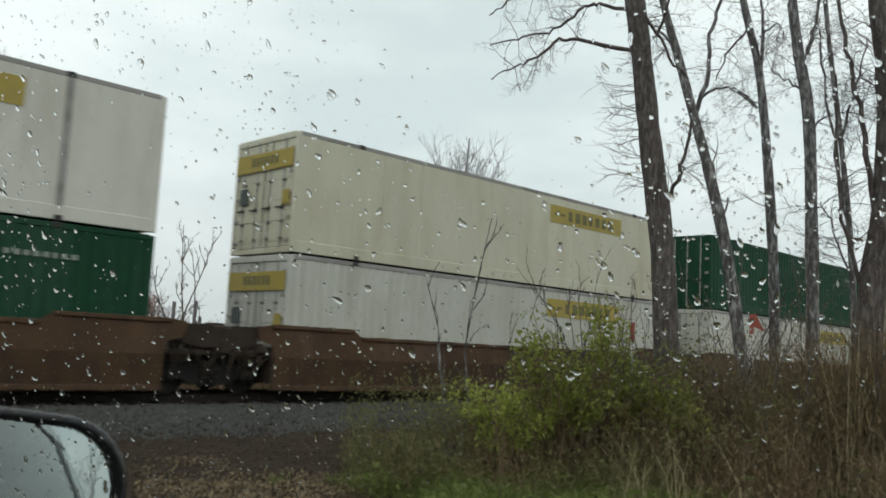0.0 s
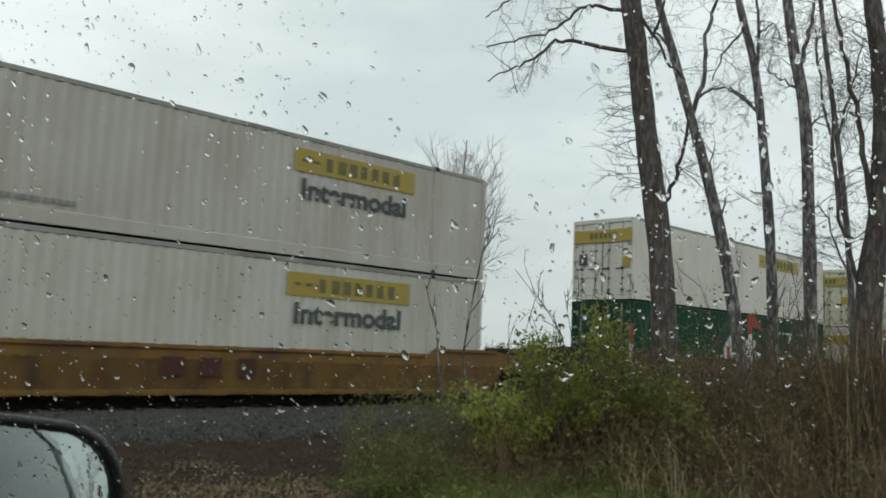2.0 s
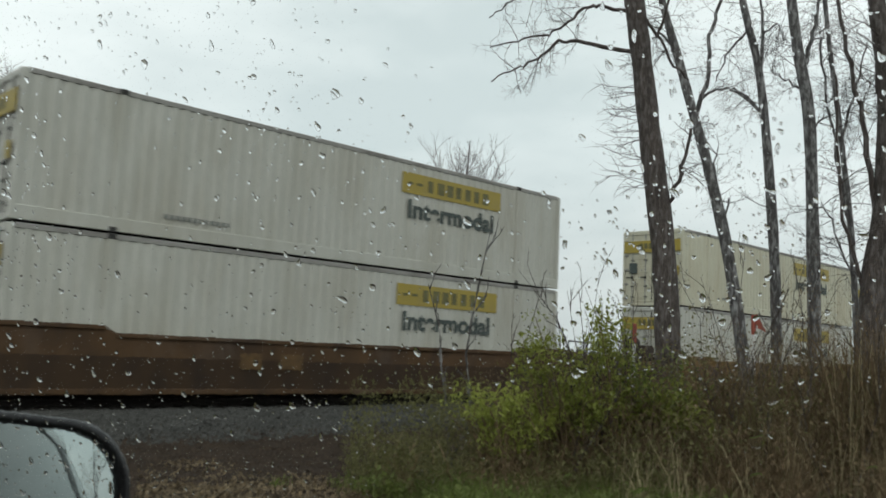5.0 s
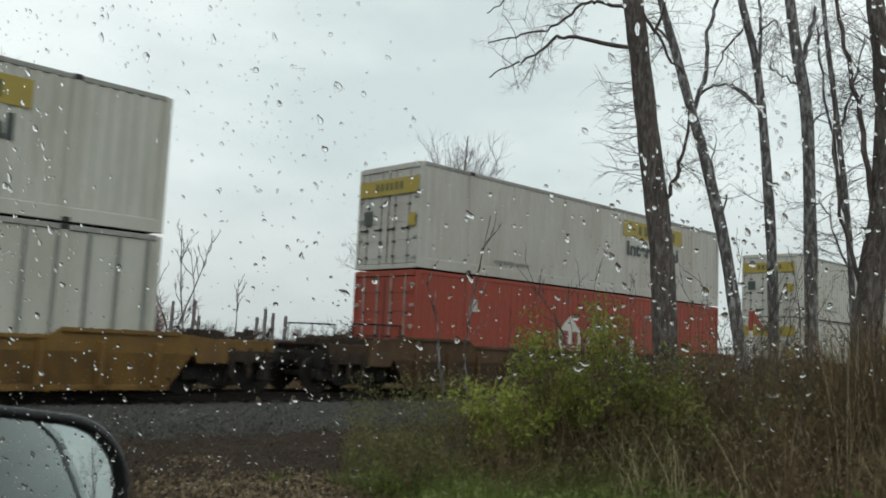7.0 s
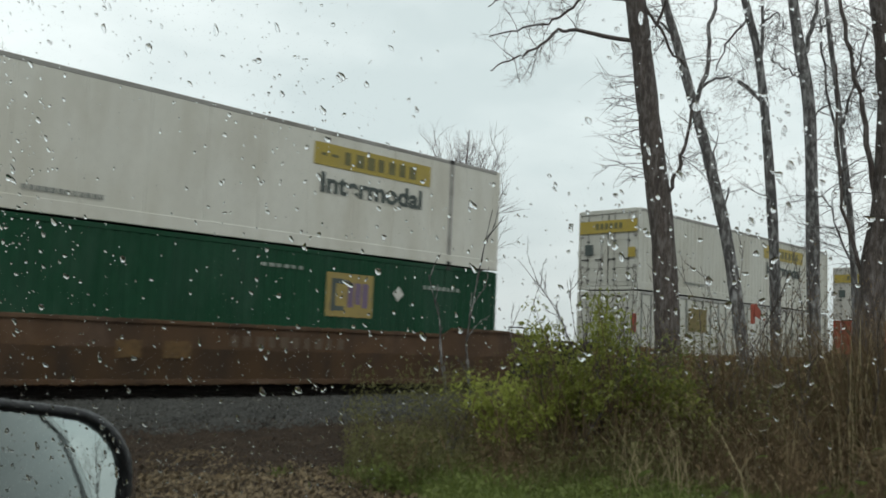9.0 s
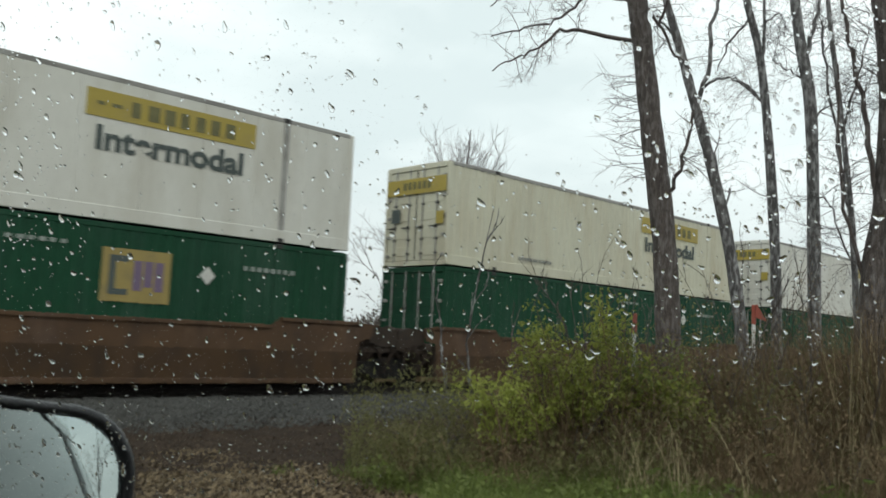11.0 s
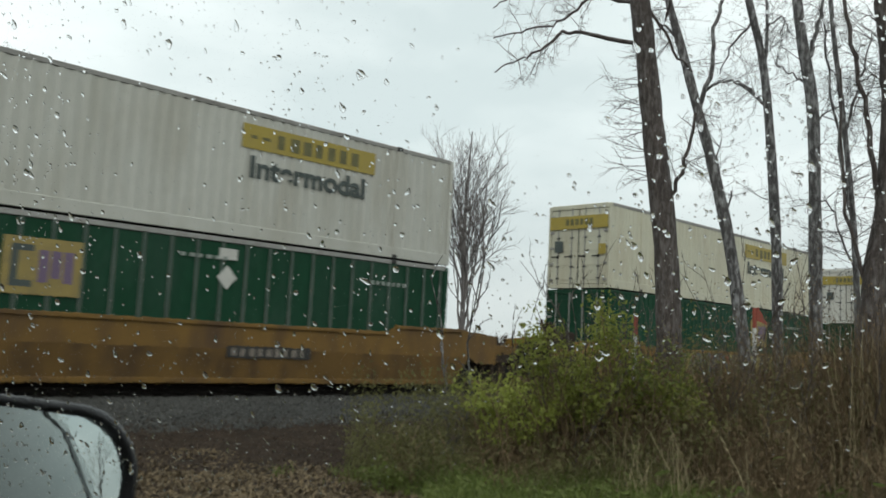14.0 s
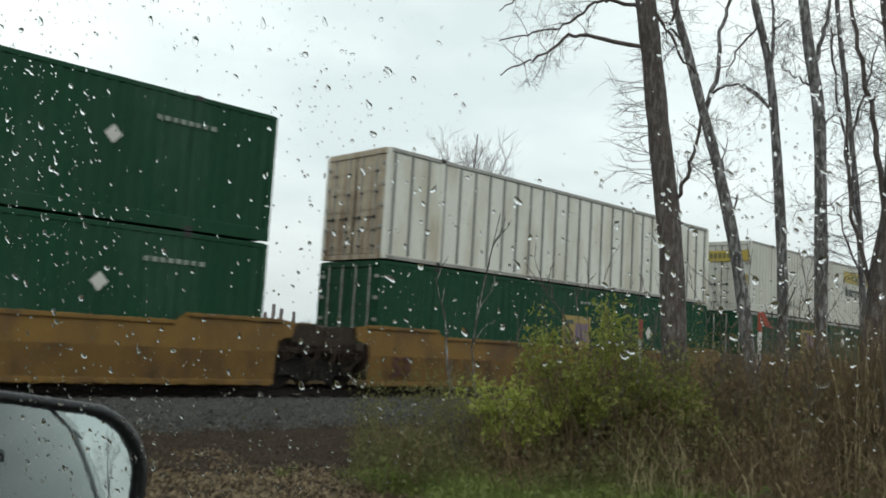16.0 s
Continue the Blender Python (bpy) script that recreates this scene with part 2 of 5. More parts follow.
M_HERB = material("deep_green_herb_leaves", (0.130, 0.160, 0.042), 0.7, vary=0.2, random_tone=0.45, bump=0, thin=0.45)
M_UNDER = material("dull_olive_undergrowth", (0.138, 0.134, 0.054), 0.8, vary=0.2, random_tone=0.4, bump=0, thin=0.45)
# rust leaf colour raised so that it carries the haze of distance
M_HAZY_RUST_LEAF = material("hazy_rust_oak_leaves", (0.25, 0.140, 0.115), 0.8, vary=0.25, random_tone=0.5, bump=0)
M_FAR = material("distant_brown_scrub", (0.10, 0.085, 0.07), 0.95, vary=0.3, scale=0.4, grain=4, bump=0)
M_ORANGE = material("orange_marker_plastic", (0.29, 0.07, 0.045), 0.6, vary=0.1)
M_POST = material("white_marker_post", (0.6, 0.6, 0.57), 0.5, vary=0.08)
M_CINDER = material("dark_cinders_and_crumbs", (0.050, 0.034, 0.022), 0.9, vary=0.3, random_tone=0.7, bump=0)
PAINT["clean"] = material("clean_white_container_paint", (0.55, 0.545, 0.49), 0.5, vary=0.07, scale=0.8, grain=14, dirt=(0.40, 0.38, 0.31), amount=0.55, stretch=STREAK, bump=0.03, wear=(0.36, 0.33, 0.26), worn=0.3)
PAINT["stained"] = material("rust_stained_white_paint", (0.60, 0.61, 0.55), 0.55, vary=0.08, scale=0.9, dirt=(0.36, 0.31, 0.22), amount=0.75, stretch=STREAK, bump=0.03)
M_POSTS = material("dull_grey_side_post", (0.19, 0.20, 0.185), 0.6, vary=0.15)
M_GREEN_POST = material("dull_green_side_post", (0.060, 0.088, 0.070), 0.65, vary=0.2, scale=2, dirt=(0.12, 0.13, 0.11), amount=0.5)
M_RUST_DOOR = material("rusty_door_paint", (0.36, 0.31, 0.23), 0.7, vary=0.2, scale=1.3, dirt=(0.15, 0.095, 0.055), amount=1.0, stretch=(1, 1.6, 0.4), wear=(0.17, 0.11, 0.06), worn=0.7)
M_GRIME = material("grimy_grey_rail_paint", (0.27, 0.265, 0.245), 0.6, vary=0.2, scale=1.5, dirt=(0.10, 0.09, 0.075), amount=0.7, stretch=(0.4, 1, 1))
M_FADED = material("faded_stencil_paint", (0.085, 0.06, 0.04), 0.7, vary=0.3, scale=6, bump=0)
M_BOARD = material("dull_olive_brown_board", (0.15, 0.12, 0.045), 0.7, vary=0.2, scale=3, dirt=(0.08, 0.06, 0.03), amount=0.6)
M_DULL_SIGN = material("dirty_tan_sign", (0.27, 0.205, 0.065), 0.6, vary=0.12, scale=2, dirt=(0.17, 0.135, 0.065), amount=0.6, bump=0.02)
M_TIE = material("creosoted_wood", (0.022, 0.018, 0.015), 0.9, vary=0.3)


# ---- building helpers ----
def finish(name, bm, mat, parent=None, label="", smooth=False, mats=None):
    me = bpy.data.meshes.new(name)
    bm.to_mesh(me)
    bm.free()
    for m in mats or [mat]:
        me.materials.append(m)
    if smooth:
        me.polygons.foreach_set("use_smooth", [True] * len(me.polygons))
    return mesh_part(name, me, parent, label)


def mesh_part(name, me, parent=None, label="", m=None):
    ob = new(name, me)
    if parent:
        ob.parent = parent
    if m is not None:
        ob.matrix_basis = m
    if label:
        ob["label"] = label
    return ob


def part(name, bm, mat, parent, label="", smooth=False):
    return finish(name, bm, mat, parent, label, smooth)


def raw_mesh(name, verts, faces, mat, smooth=False):
    me = bpy.data.meshes.new(name)
    me.from_pydata([tuple(v) for v in verts], [], [tuple(f) for f in faces])
    me.materials.append(mat)
    if smooth:
        me.polygons.foreach_set("use_smooth", [True] * len(me.polygons))
    return me


def empty(name, m=None):
    ob = new(name)
    ob.empty_display_size = 0.2
    if m is not None:
        ob.matrix_basis = m
    return ob


def box(bm, x0, x1, y0, y1, z0, z1, bevel=0.0):
    made = bmesh.ops.create_cube(bm, size=1.0, matrix=Matrix.Translation(((x0 + x1) / 2, (y0 + y1) / 2, (z0 + z1) / 2))
                                 @ Matrix.Diagonal((x1 - x0, y1 - y0, z1 - z0, 1)))
    if bevel:
        edges = list({e for v in made["verts"] for e in v.link_edges})
        bmesh.ops.bevel(bm, geom=edges, offset=bevel, segments=1, affect="EDGES")
    return bm


def rod(bm, a, b, r, seg=8, r2=None):
    a, b = Vector(a), Vector(b)
    d = b - a
    m = Matrix.Translation((a + b) / 2) @ d.to_track_quat("Z", "Y").to_matrix().to_4x4()
    bmesh.ops.create_cone(bm, cap_ends=True, segments=seg, radius1=r, radius2=r if r2 is None else r2, depth=d.length, matrix=m)
    return bm


def prism(bm, outline, y0, y1):
    """An x-z outline extruded from y0 to y1."""
    a = [bm.verts.new((x, y0, z)) for x, z in outline]
    b = [bm.verts.new((x, y1, z)) for x, z in outline]
    k = len(outline)
    for i in range(k):
        bm.faces.new((a[i], a[(i + 1) % k], b[(i + 1) % k], b[i]))
    bm.faces.new(a[::-1])
    bm.faces.new(b)
    bmesh.ops.recalc_face_normals(bm, faces=bm.faces[:])
    return bm


def B():
    return bmesh.new()


def lettering(name, text, height, mat, parent, m, label=""):
    cu = bpy.data.curves.new("letters", "FONT")
    cu.body, cu.size, cu.extrude, cu.offset = text, height / 0.70, 0.002, 0.022
    tmp = bpy.data.objects.new("letters", cu)
    scene.collection.objects.link(tmp)
    me = bpy.data.meshes.new_from_object(tmp)
    bpy.data.objects.remove(tmp)
    bpy.data.curves.remove(cu)
    me.materials.clear()
    me.materials.append(mat)
    return mesh_part(name, me, parent, label, m)


# ---- the ground: verge, ballast bank and field, one sheet to the horizon ----
TRACK_Y = 18.17


def ground_z(x, y):
    bank = 0.0
    if y > 12.6:
        k = min(1.0, (y - 12.6) / 3.5)
        bank = 0.31 * k * k * (3 - 2 * k)
    if y > 20.4:
        bank *= max(0.0, 1 - (y - 20.4) / 3.0)
    rough = 0.05 * noise.noise((x * 0.35, y * 0.35, 0.0)) + 0.02 * noise.noise((x * 1.7, y * 1.7, 3.0))
    return -0.52 + bank + (rough if y < 15.5 or y > 24 else rough * 0.2)


def build_ground():
    xs = [-2500, -900, -300, -120, -50, -25] + [-12 + i * 0.5 for i in range(105)] + [48, 60, 80, 110, 160, 300, 900, 2500]
    ys = [-2500, -900, -300, -100, -40, -15, -6] + [-3 + i * 0.4 for i in range(70)] + [26, 29, 34, 42, 55, 80, 130, 300, 900, 2500]
    verts = [(x, y, ground_z(x, y)) for y in ys for x in xs]
    w = len(xs)
    faces = [(j * w + i, j * w + i + 1, (j + 1) * w + i + 1, (j + 1) * w + i) for j in range(len(ys) - 1) for i in range(w - 1)]
    ob = mesh_part("ground", raw_mesh("ground", verts, faces, M_SOIL, True))
    tagged(ob, "damp dark soil with cinders beside a railway", "ground", kind="structure")


build_ground()


def scatter(name, count, place, shape, mat, label, category, seed, kind="stuff"):
    """Many small shapes, each turned and sized at random, joined into one mesh of stuff."""
    rng = np.random.default_rng(seed)
    verts, faces = [], []
    base_v, base_f = shape
    base_v = np.array(base_v, float)
    k = 0
    for _ in range(count):
        got = place(rng)
        if got is None:
            continue
        pos, turn, size = got
        v = (base_v * size) @ np.array(turn).T + np.array(pos)
        verts.append(v)
        faces.extend([tuple(i + k for i in f) for f in base_f])
        k += len(base_v)
    me = raw_mesh(name, np.concatenate(verts), faces, mat)
    return tagged(mesh_part(name, me), label, category, kind=kind)


def turn_of(rng, tilt):
    return Euler((rng.normal(0, tilt), rng.normal(0, tilt), rng.uniform(0, 6.28))).to_matrix()


STONE = ([(-0.9, -0.6, -0.5), (0.8, -0.9, -0.5), (1.0, 0.7, -0.5), (-0.6, 0.9, -0.5), (-0.5, -0.4, 0.5), (0.5, -0.5, 0.6), (0.6, 0.5, 0.45), (-0.4, 0.6, 0.55)],
         [(0, 1, 5, 4), (1, 2, 6, 5), (2, 3, 7, 6), (3, 0, 4, 7), (4, 5, 6, 7)])


def place_stone(rng):
    x, y = (rng.uniform(3.5, 18) if rng.random() < 0.8 else rng.uniform(18, 40)), 13.5 + 3.5 * rng.beta(1.7, 1.0)
    return (x, y, ground_z(x, y) + 0.008), turn_of(rng, 0.6), rng.uniform(0.014, 0.04)


def place_crumb(rng):
    x, y = rng.uniform(2.5, 18), rng.uniform(7.5, 14.2)
    return (x, y, ground_z(x, y) + 0.004), turn_of(rng, 0.6), 0.008 + 0.02 * rng.random() ** 2


scatter("cinders", 30000, place_crumb, STONE, M_CINDER, "dark cinders and crumbs of soil on the verge", "cinders", 9)
scatter("ballast", 52000, place_stone, STONE, M_BALLAST, "wet grey crushed-stone ballast along the track", "ballast", 4)


def build_track():
    ties = B()
    for i in range(90):
        x = -12 + i * 0.55
        box(ties, x - 0.11, x + 0.11, TRACK_Y - 1.3, TRACK_Y + 1.3, -0.35, -0.17)
    ob = finish("sleepers", ties, M_TIE)
    tagged(ob, "dark creosoted wooden railway sleepers in ballast", "sleepers", kind="stuff")
    for side in (-0.7525, 0.7525):
        bm = B()
        prof = [(-0.07, -0.17), (0.07, -0.17), (0.07, -0.15), (0.012, -0.13), (0.012, -0.045), (0.036, -0.03), (0.036, 0.0), (-0.036, 0.0), (-0.036, -0.03), (-0.012, -0.045), (-0.012, -0.13), (-0.07, -0.15)]
        a = [bm.verts.new((-150, TRACK_Y + side + u, v)) for u, v in prof]
        b = [bm.verts.new((330, TRACK_Y + side + u, v)) for u, v in prof]
        for i in range(len(prof)):
            j = (i + 1) % len(prof)
            bm.faces.new((a[i], a[j], b[j], b[i]))
        tagged(finish("rail", bm, M_RAIL), "rusty steel railway rail on wooden sleepers", "rail", group="rails of the track")


build_track()

# ---- the train ----
HALF, WIDE, TALL = 8.075, 1.295, 2.9
MESH = {}


def cached(key, make):
    if key not in MESH:
        MESH[key] = make()
    return MESH[key]


def bm_mesh(name, bm, mat):
    me = bpy.data.meshes.new(name)
    bm.to_mesh(me)
    bm.free()
    me.materials.append(mat)
    return me


def side_mesh(style, mat):
    """A side wall seen from -y, between the rails: corrugated, smooth sheets, or sheets with outside posts."""
    bm = B()
    z0, z1 = (0.10 if style == "posts" else 0.27), TALL - 0.10
    if style == "corrugated":
        pitch, n = 0.272, 59
        x, prof = -n * pitch / 2, []
        for i in range(n):
            prof += [(x, 0.0), (x + 0.10, 0.0), (x + 0.13, 0.022), (x + 0.242, 0.022)]
            x += pitch
        prof.append((x, 0.0))
    elif style == "smooth":
        prof = []
        for i in range(13):
            x = -8.0 + i * 16.0 / 12
            prof += [(x - 0.012, 0.0), (x, 0.012), (x + 0.012, 0.0)]
    else:
        prof = [(-8.0, 0.03), (8.0, 0.03)]
    lo = [bm.verts.new((x, -WIDE + 0.006 + d, z0)) for x, d in prof]
    hi = [bm.verts.new((x, -WIDE + 0.006 + d, z1)) for x, d in prof]
    for i in range(len(prof) - 1):
        bm.faces.new((lo[i], lo[i + 1], hi[i + 1], hi[i]))
    return bm_mesh("side_wall", bm, mat)


def box_mesh(name, mat, *dims, bevel=0.0):
    return bm_mesh(name, box(B(), *dims, bevel=bevel), mat)


def container(style, paint, marks, grubby, label):
    """A 53-foot container: base at z = 0, doors at -x, the lettered side at -y."""
    root = empty("container")
    mat = PAINT[paint]
    door_mat = M_RUST_DOOR if paint == "stained" else mat
    mesh_part("side_wall", cached(("side", style, paint), lambda: side_mesh(style, mat)), root)
    far = mesh_part("side_wall", cached(("side", style, paint), None), root)
    far.matrix_basis = pose(0, 0, 0, 0, 0, 180)
    if style == "posts":
        post = cached(("post", paint), lambda: box_mesh("side_post", M_GREEN_POST if paint == "green" else M_POSTS, -0.035, 0.035, -WIDE - 0.004, -WIDE + 0.034, 0.15, TALL - 0.10, bevel=0.008))
        for i in range(27):
            mesh_part("side_post", post, root, m=Matrix.Translation((-7.8 + i * 0.6, 0, 0)))
    mesh_part("roof", cached(("roof", paint), lambda: box_mesh("roof", mat, -HALF + 0.05, HALF - 0.05, -WIDE + 0.05, WIDE - 0.05, TALL - 0.06, TALL - 0.015)), root)
    mesh_part("front_wall", cached(("front", paint), lambda: box_mesh("front_wall", mat, HALF - 0.06, HALF - 0.02, -WIDE + 0.08, WIDE - 0.08, 0.12, TALL - 0.08)), root)
    mesh_part("floor", cached(("floor",), lambda: box_mesh("floor", M_SEAM, -HALF + 0.05, HALF - 0.05, -WIDE + 0.04, WIDE - 0.04, 0.04, 0.14)), root)
    rail = M_GALV if style == "posts" else M_GRIME if paint in ("white", "clean", "grey", "ivory") else mat
    for side in (-1, 1):
        y = side * (WIDE - 0.04)
        mesh_part("top_rail", cached(("trail", paint, style == "posts", side), lambda: box_mesh("top_rail", rail, -HALF + 0.1, HALF - 0.1, y - 0.04, y + 0.04, TALL - 0.11, TALL, bevel=0.012)), root)
        mesh_part("bottom_rail", cached(("brail", paint, style == "posts", side), lambda: box_mesh("bottom_rail", M_GRIME if style == "posts" else mat, -HALF + 0.1, HALF - 0.1, y - 0.046, y + 0.046, 0.02, 0.12 if style == "posts" else 0.30, bevel=0.012)), root)
        for end in (-1, 1):
            x = end * (HALF - 0.07)
            mesh_part("corner_post", cached(("cpost", paint, side, end), lambda: box_mesh("corner_post", mat, x - 0.07, x + 0.07, y - 0.05, y + 0.045, 0.02, TALL - 0.02, bevel=0.015)), root)
            xs = end * 6.1
            mesh_part("stacking_post", cached(("spost", paint, style == "smooth", side, end), lambda: box_mesh("stacking_post", rail if paint == "clean" and end == 1 else mat, xs - 0.08, xs + 0.08, y - 0.042, y + 0.043, 0.10, TALL - 0.05, bevel=0.01)), root)
            for z in (0.06, TALL - 0.045):
                mesh_part("corner_casting", cached(("cast", side, end, z), lambda: box_mesh("corner_casting", M_SEAM, xs - 0.09, xs + 0.09, y - 0.05, y + 0.05, z - 0.06, z + 0.06, bevel=0.012)), root, "dark steel stacking casting")
    for z, h in ((TALL - 0.08, 0.08), (0.08, 0.07)):
        mesh_part("door_header", cached(("head", paint, z), lambda: box_mesh("door_header", door_mat, -HALF, -HALF + 0.1, -WIDE + 0.1, WIDE - 0.1, z - h, z + h - 0.005, bevel=0.01)), root)
    for side in (-1, 1):
        leaf = mesh_part("door", cached(("door", paint, side), lambda: box_mesh("door", door_mat, -HALF + 0.03, -HALF + 0.07, min(side * 0.015, side * (WIDE - 0.11)), max(side * 0.015, side * (WIDE - 0.11)), 0.16, TALL - 0.17, bevel=0.01)), root)
        for k in (0.28, 0.86):
            mesh_part("lock_rod", cached(("rod", side, k), lambda: bm_mesh("lock_rod", rod(B(), (-HALF + 0.005, side * k, 0.1), (-HALF + 0.005, side * k, TALL - 0.1), 0.022), M_GALV)), leaf, "grey steel locking rod")
            for z in (0.35, 0.75, 1.75, 2.3):
                mesh_part("rod_bracket", cached(("brk",), bracket_mesh), leaf, m=Matrix.Translation((0, side * k, z)))
            mesh_part("rod_handle", cached(("handle",), handle_mesh), leaf, m=Matrix.Translation((0, side * k, 1.1)))
        for z in (0.3, 0.85, 1.4, 1.95, 2.5):
            mesh_part("hinge", cached(("hinge",), hinge_mesh), leaf, m=Matrix.Translation((0, side * (WIDE - 0.16), z)))
        mesh_part("door_rib", cached(("dribs", paint, side), lambda: rib_mesh(side, door_mat)), leaf)
    marks_on(root, marks)
    if grubby:
        mesh_part("door_seal", cached(("seal",), lambda: box_mesh("door_seal", M_SEAM, -HALF + 0.022, -HALF + 0.05, -0.014, 0.014, 0.2, TALL - 0.2)), root)
    return tagged(root, label, "shipping container", group="containers of the train")


def bracket_mesh():
    return bm_mesh("rod_bracket", box(B(), -HALF - 0.01, -HALF + 0.03, -0.06, 0.06, -0.035, 0.035, bevel=0.01), M_SEAM)


def handle_mesh():
    bm = box(B(), -HALF - 0.03, -HALF - 0.012, -0.03, 0.26, -0.02, 0.02)
    box(bm, -HALF - 0.028, -HALF + 0.02, -0.04, 0.04, -0.05, 0.05, bevel=0.01)
    return bm_mesh("rod_handle", bm, M_SEAM)


def hinge_mesh():
    return bm_mesh("hinge", box(B(), -HALF - 0.008, -HALF + 0.03, -0.08, 0.08, -0.045, 0.045, bevel=0.01), M_GALV)


def rib_mesh(side, mat):
    bm = B()
    for i in range(5):
        z = 0.42 + i * 0.5
        box(bm, -HALF + 0.018, -HALF + 0.031, side * 0.62 - 0.5, side * 0.62 + 0.5, z - 0.13, z + 0.13, bevel=0.006)
    return bm_mesh("door_rib", bm, mat)


def panel(name, parent, x0, x1, z0, z1, mat, lift=0.0, label=""):
    return part(name, box(B(), x0, x1, -WIDE - 0.008 - lift, -WIDE - 0.002 - lift, z0, z1), mat, parent, label)


def bars(parent, x0, x1, z0, z1, count, mat, lift=0.006, seed=1):
    """Unreadable or brand writing as plain bars."""
    rng = random.Random(seed)
    w = (x1 - x0) / count
    for i in range(count):
        a = x0 + i * w
        part("marking", box(B(), a + w * 0.12, a + w * (0.6 + 0.25 * rng.random()), -WIDE - 0.010 - lift, -WIDE - 0.004 - lift, z0, z1), mat, parent)


def marks_on(root, marks):
    if "yellow" in marks:
        sign = panel("sign_panel", root, HALF - 6.63, HALF - 2.80, 2.03, 2.58, M_SIGN, label="yellow sign panel")
        bars(sign, HALF - 5.75, HALF - 3.25, 2.14, 2.46, 7, M_SIGN_INK)
        bars(sign, HALF - 6.45, HALF - 5.85, 2.27, 2.34, 2, M_SIGN_INK)
    if "word" in marks:
        lettering("lettering", "Intermodal", 0.47, M_INK, root, Matrix.Translation((HALF - 6.42, -WIDE - 0.010, 1.40)) @ Matrix.Diagonal((1.13, 1, 1, 1)) @ pose(0, 0, 0, 90), "dark grey lettering")
    if "end" in marks:
        end = part("sign_panel", box(B(), -HALF - 0.034, -HALF - 0.030, -WIDE + 0.06, WIDE - 0.08, 2.05, 2.5), M_SIGN, root, "yellow door sign panel")
        for i in range(6):
            part("marking", box(B(), -HALF - 0.040, -HALF - 0.036, -0.62 + i * 0.2, -0.48 + i * 0.2, 2.18, 2.40), M_SIGN_INK, end)
        part("sticker", box(B(), -HALF - 0.034, -HALF - 0.030, -WIDE + 0.12, -WIDE + 0.42, 1.15, 1.5), M_SIGN, root, "yellow sticker")
        part("sticker", box(B(), -HALF - 0.034, -HALF - 0.030, 0.62, 0.98, 1.25, 1.65), M_INK, root, "dark sticker")
    if "stencil" in marks:
        bars(root, -HALF + 3.0, -HALF + 4.6, 0.42, 0.52, 12, M_POSTS, seed=5)
    if "square" in marks or "far_square" in marks:
        back = 2.7 if "far_square" in marks else 5.3 if "rear" in marks else 0.0
        drop = 0.42 if "far_square" in marks else 0.0
        sq = panel("sign_panel", root, HALF - 6.05 - back, HALF - 4.6 - back, 1.36 - drop, 2.42 - drop, M_DULL_SIGN, label="yellow square sign")
        y0, y1 = -WIDE - 0.016, -WIDE - 0.010
        a = HALF - 5.9 - back
        bm = B()
        for d in ((a, a + 0.13, 1.5, 2.28), (a + 0.13, a + 0.4, 2.16, 2.28), (a + 0.13, a + 0.4, 1.5, 1.62)):
            box(bm, d[0], d[1], y0, y1, d[2] - drop, d[3] - drop)
        part("marking", bm, M_INK, sq)
        for i in range(3):
            part("marking", box(B(), a + 0.5 + i * 0.23, a + 0.68 + i * 0.23, y0, y1, 1.6 + 0.08 * (i % 2) - drop, 2.2 - drop), M_PURPLE, sq)
    if "diamond" in marks:
        bm = B()
        rear = "rear" in marks
        c, d = (HALF - 6.75, 0.24) if rear else (HALF - 3.95, 0.2) if "far_square" in marks else (HALF - 3.75, 0.18)
        h = 1.65 if "far_square" in marks else 1.72 if "low" in marks else 2.03
        prism(bm, [(c - d, h), (c, h - d * 1.1), (c + d, h), (c, h + d * 1.1)], -WIDE - 0.012, -WIDE - 0.004)
        part("placard", bm, M_WHITE_INK, root, "white diamond placard")
        if rear:
            panel("placard", root, c - 0.22, c + 0.22, 2.42, 2.66, M_WHITE_INK, label="white square placard")
        bars(root, HALF - 2.9, HALF - 1.5, 2.22, 2.32, 8, M_DIM_INK, seed=3)
        bars(root, HALF - 7.9, HALF - 6.7, 2.40, 2.48, 6, M_DIM_INK, seed=8)
    if "house" in marks:
        bm = B()
        a = HALF - (10.05 if "back" in marks else 9.65)
        prism(bm, [(a, 0.55), (a + 1.15, 0.55), (a + 1.15, 1.55), (a + 0.575, 2.05), (a, 1.55)], -WIDE - 0.012, -WIDE - 0.004)
        logo = part("emblem", bm, M_WHITE_INK, root, "white house-shaped emblem")
        for x0, x1, z0, z1 in ((0.2, 0.48, 0.62, 1.04), (0.68, 0.96, 0.62, 1.04), (0.2, 0.48, 1.1, 1.56), (0.68, 0.96, 1.1, 1.56), (0.48, 0.68, 1.0, 1.16)):
            part("marking", box(B(), a + x0, a + x1, -WIDE - 0.018, -WIDE - 0.014, z0, z1), M_EMBLEM, logo)
        bars(root, a + 1.75, a + 2.75, 1.55, 1.85, 3, M_WHITE_INK, seed=2)
        bars(root, a + 1.45, a + 3.2, 1.12, 1.42, 5, M_WHITE_INK, seed=6)
        bars(root, HALF - 5.2, HALF - 3.4, 2.2, 2.3, 9, M_WHITE_INK, seed=4)
        bars(root, -HALF + 2.1, -HALF + 2.5, 1.9, 2.25, 1, PAINT["grey"], seed=4)
    if "patch" in marks:
        panel("board", root, -HALF + 3.4, -HALF + 4.75, 1.62, 2.48, M_BOARD, label="dull olive-brown board")


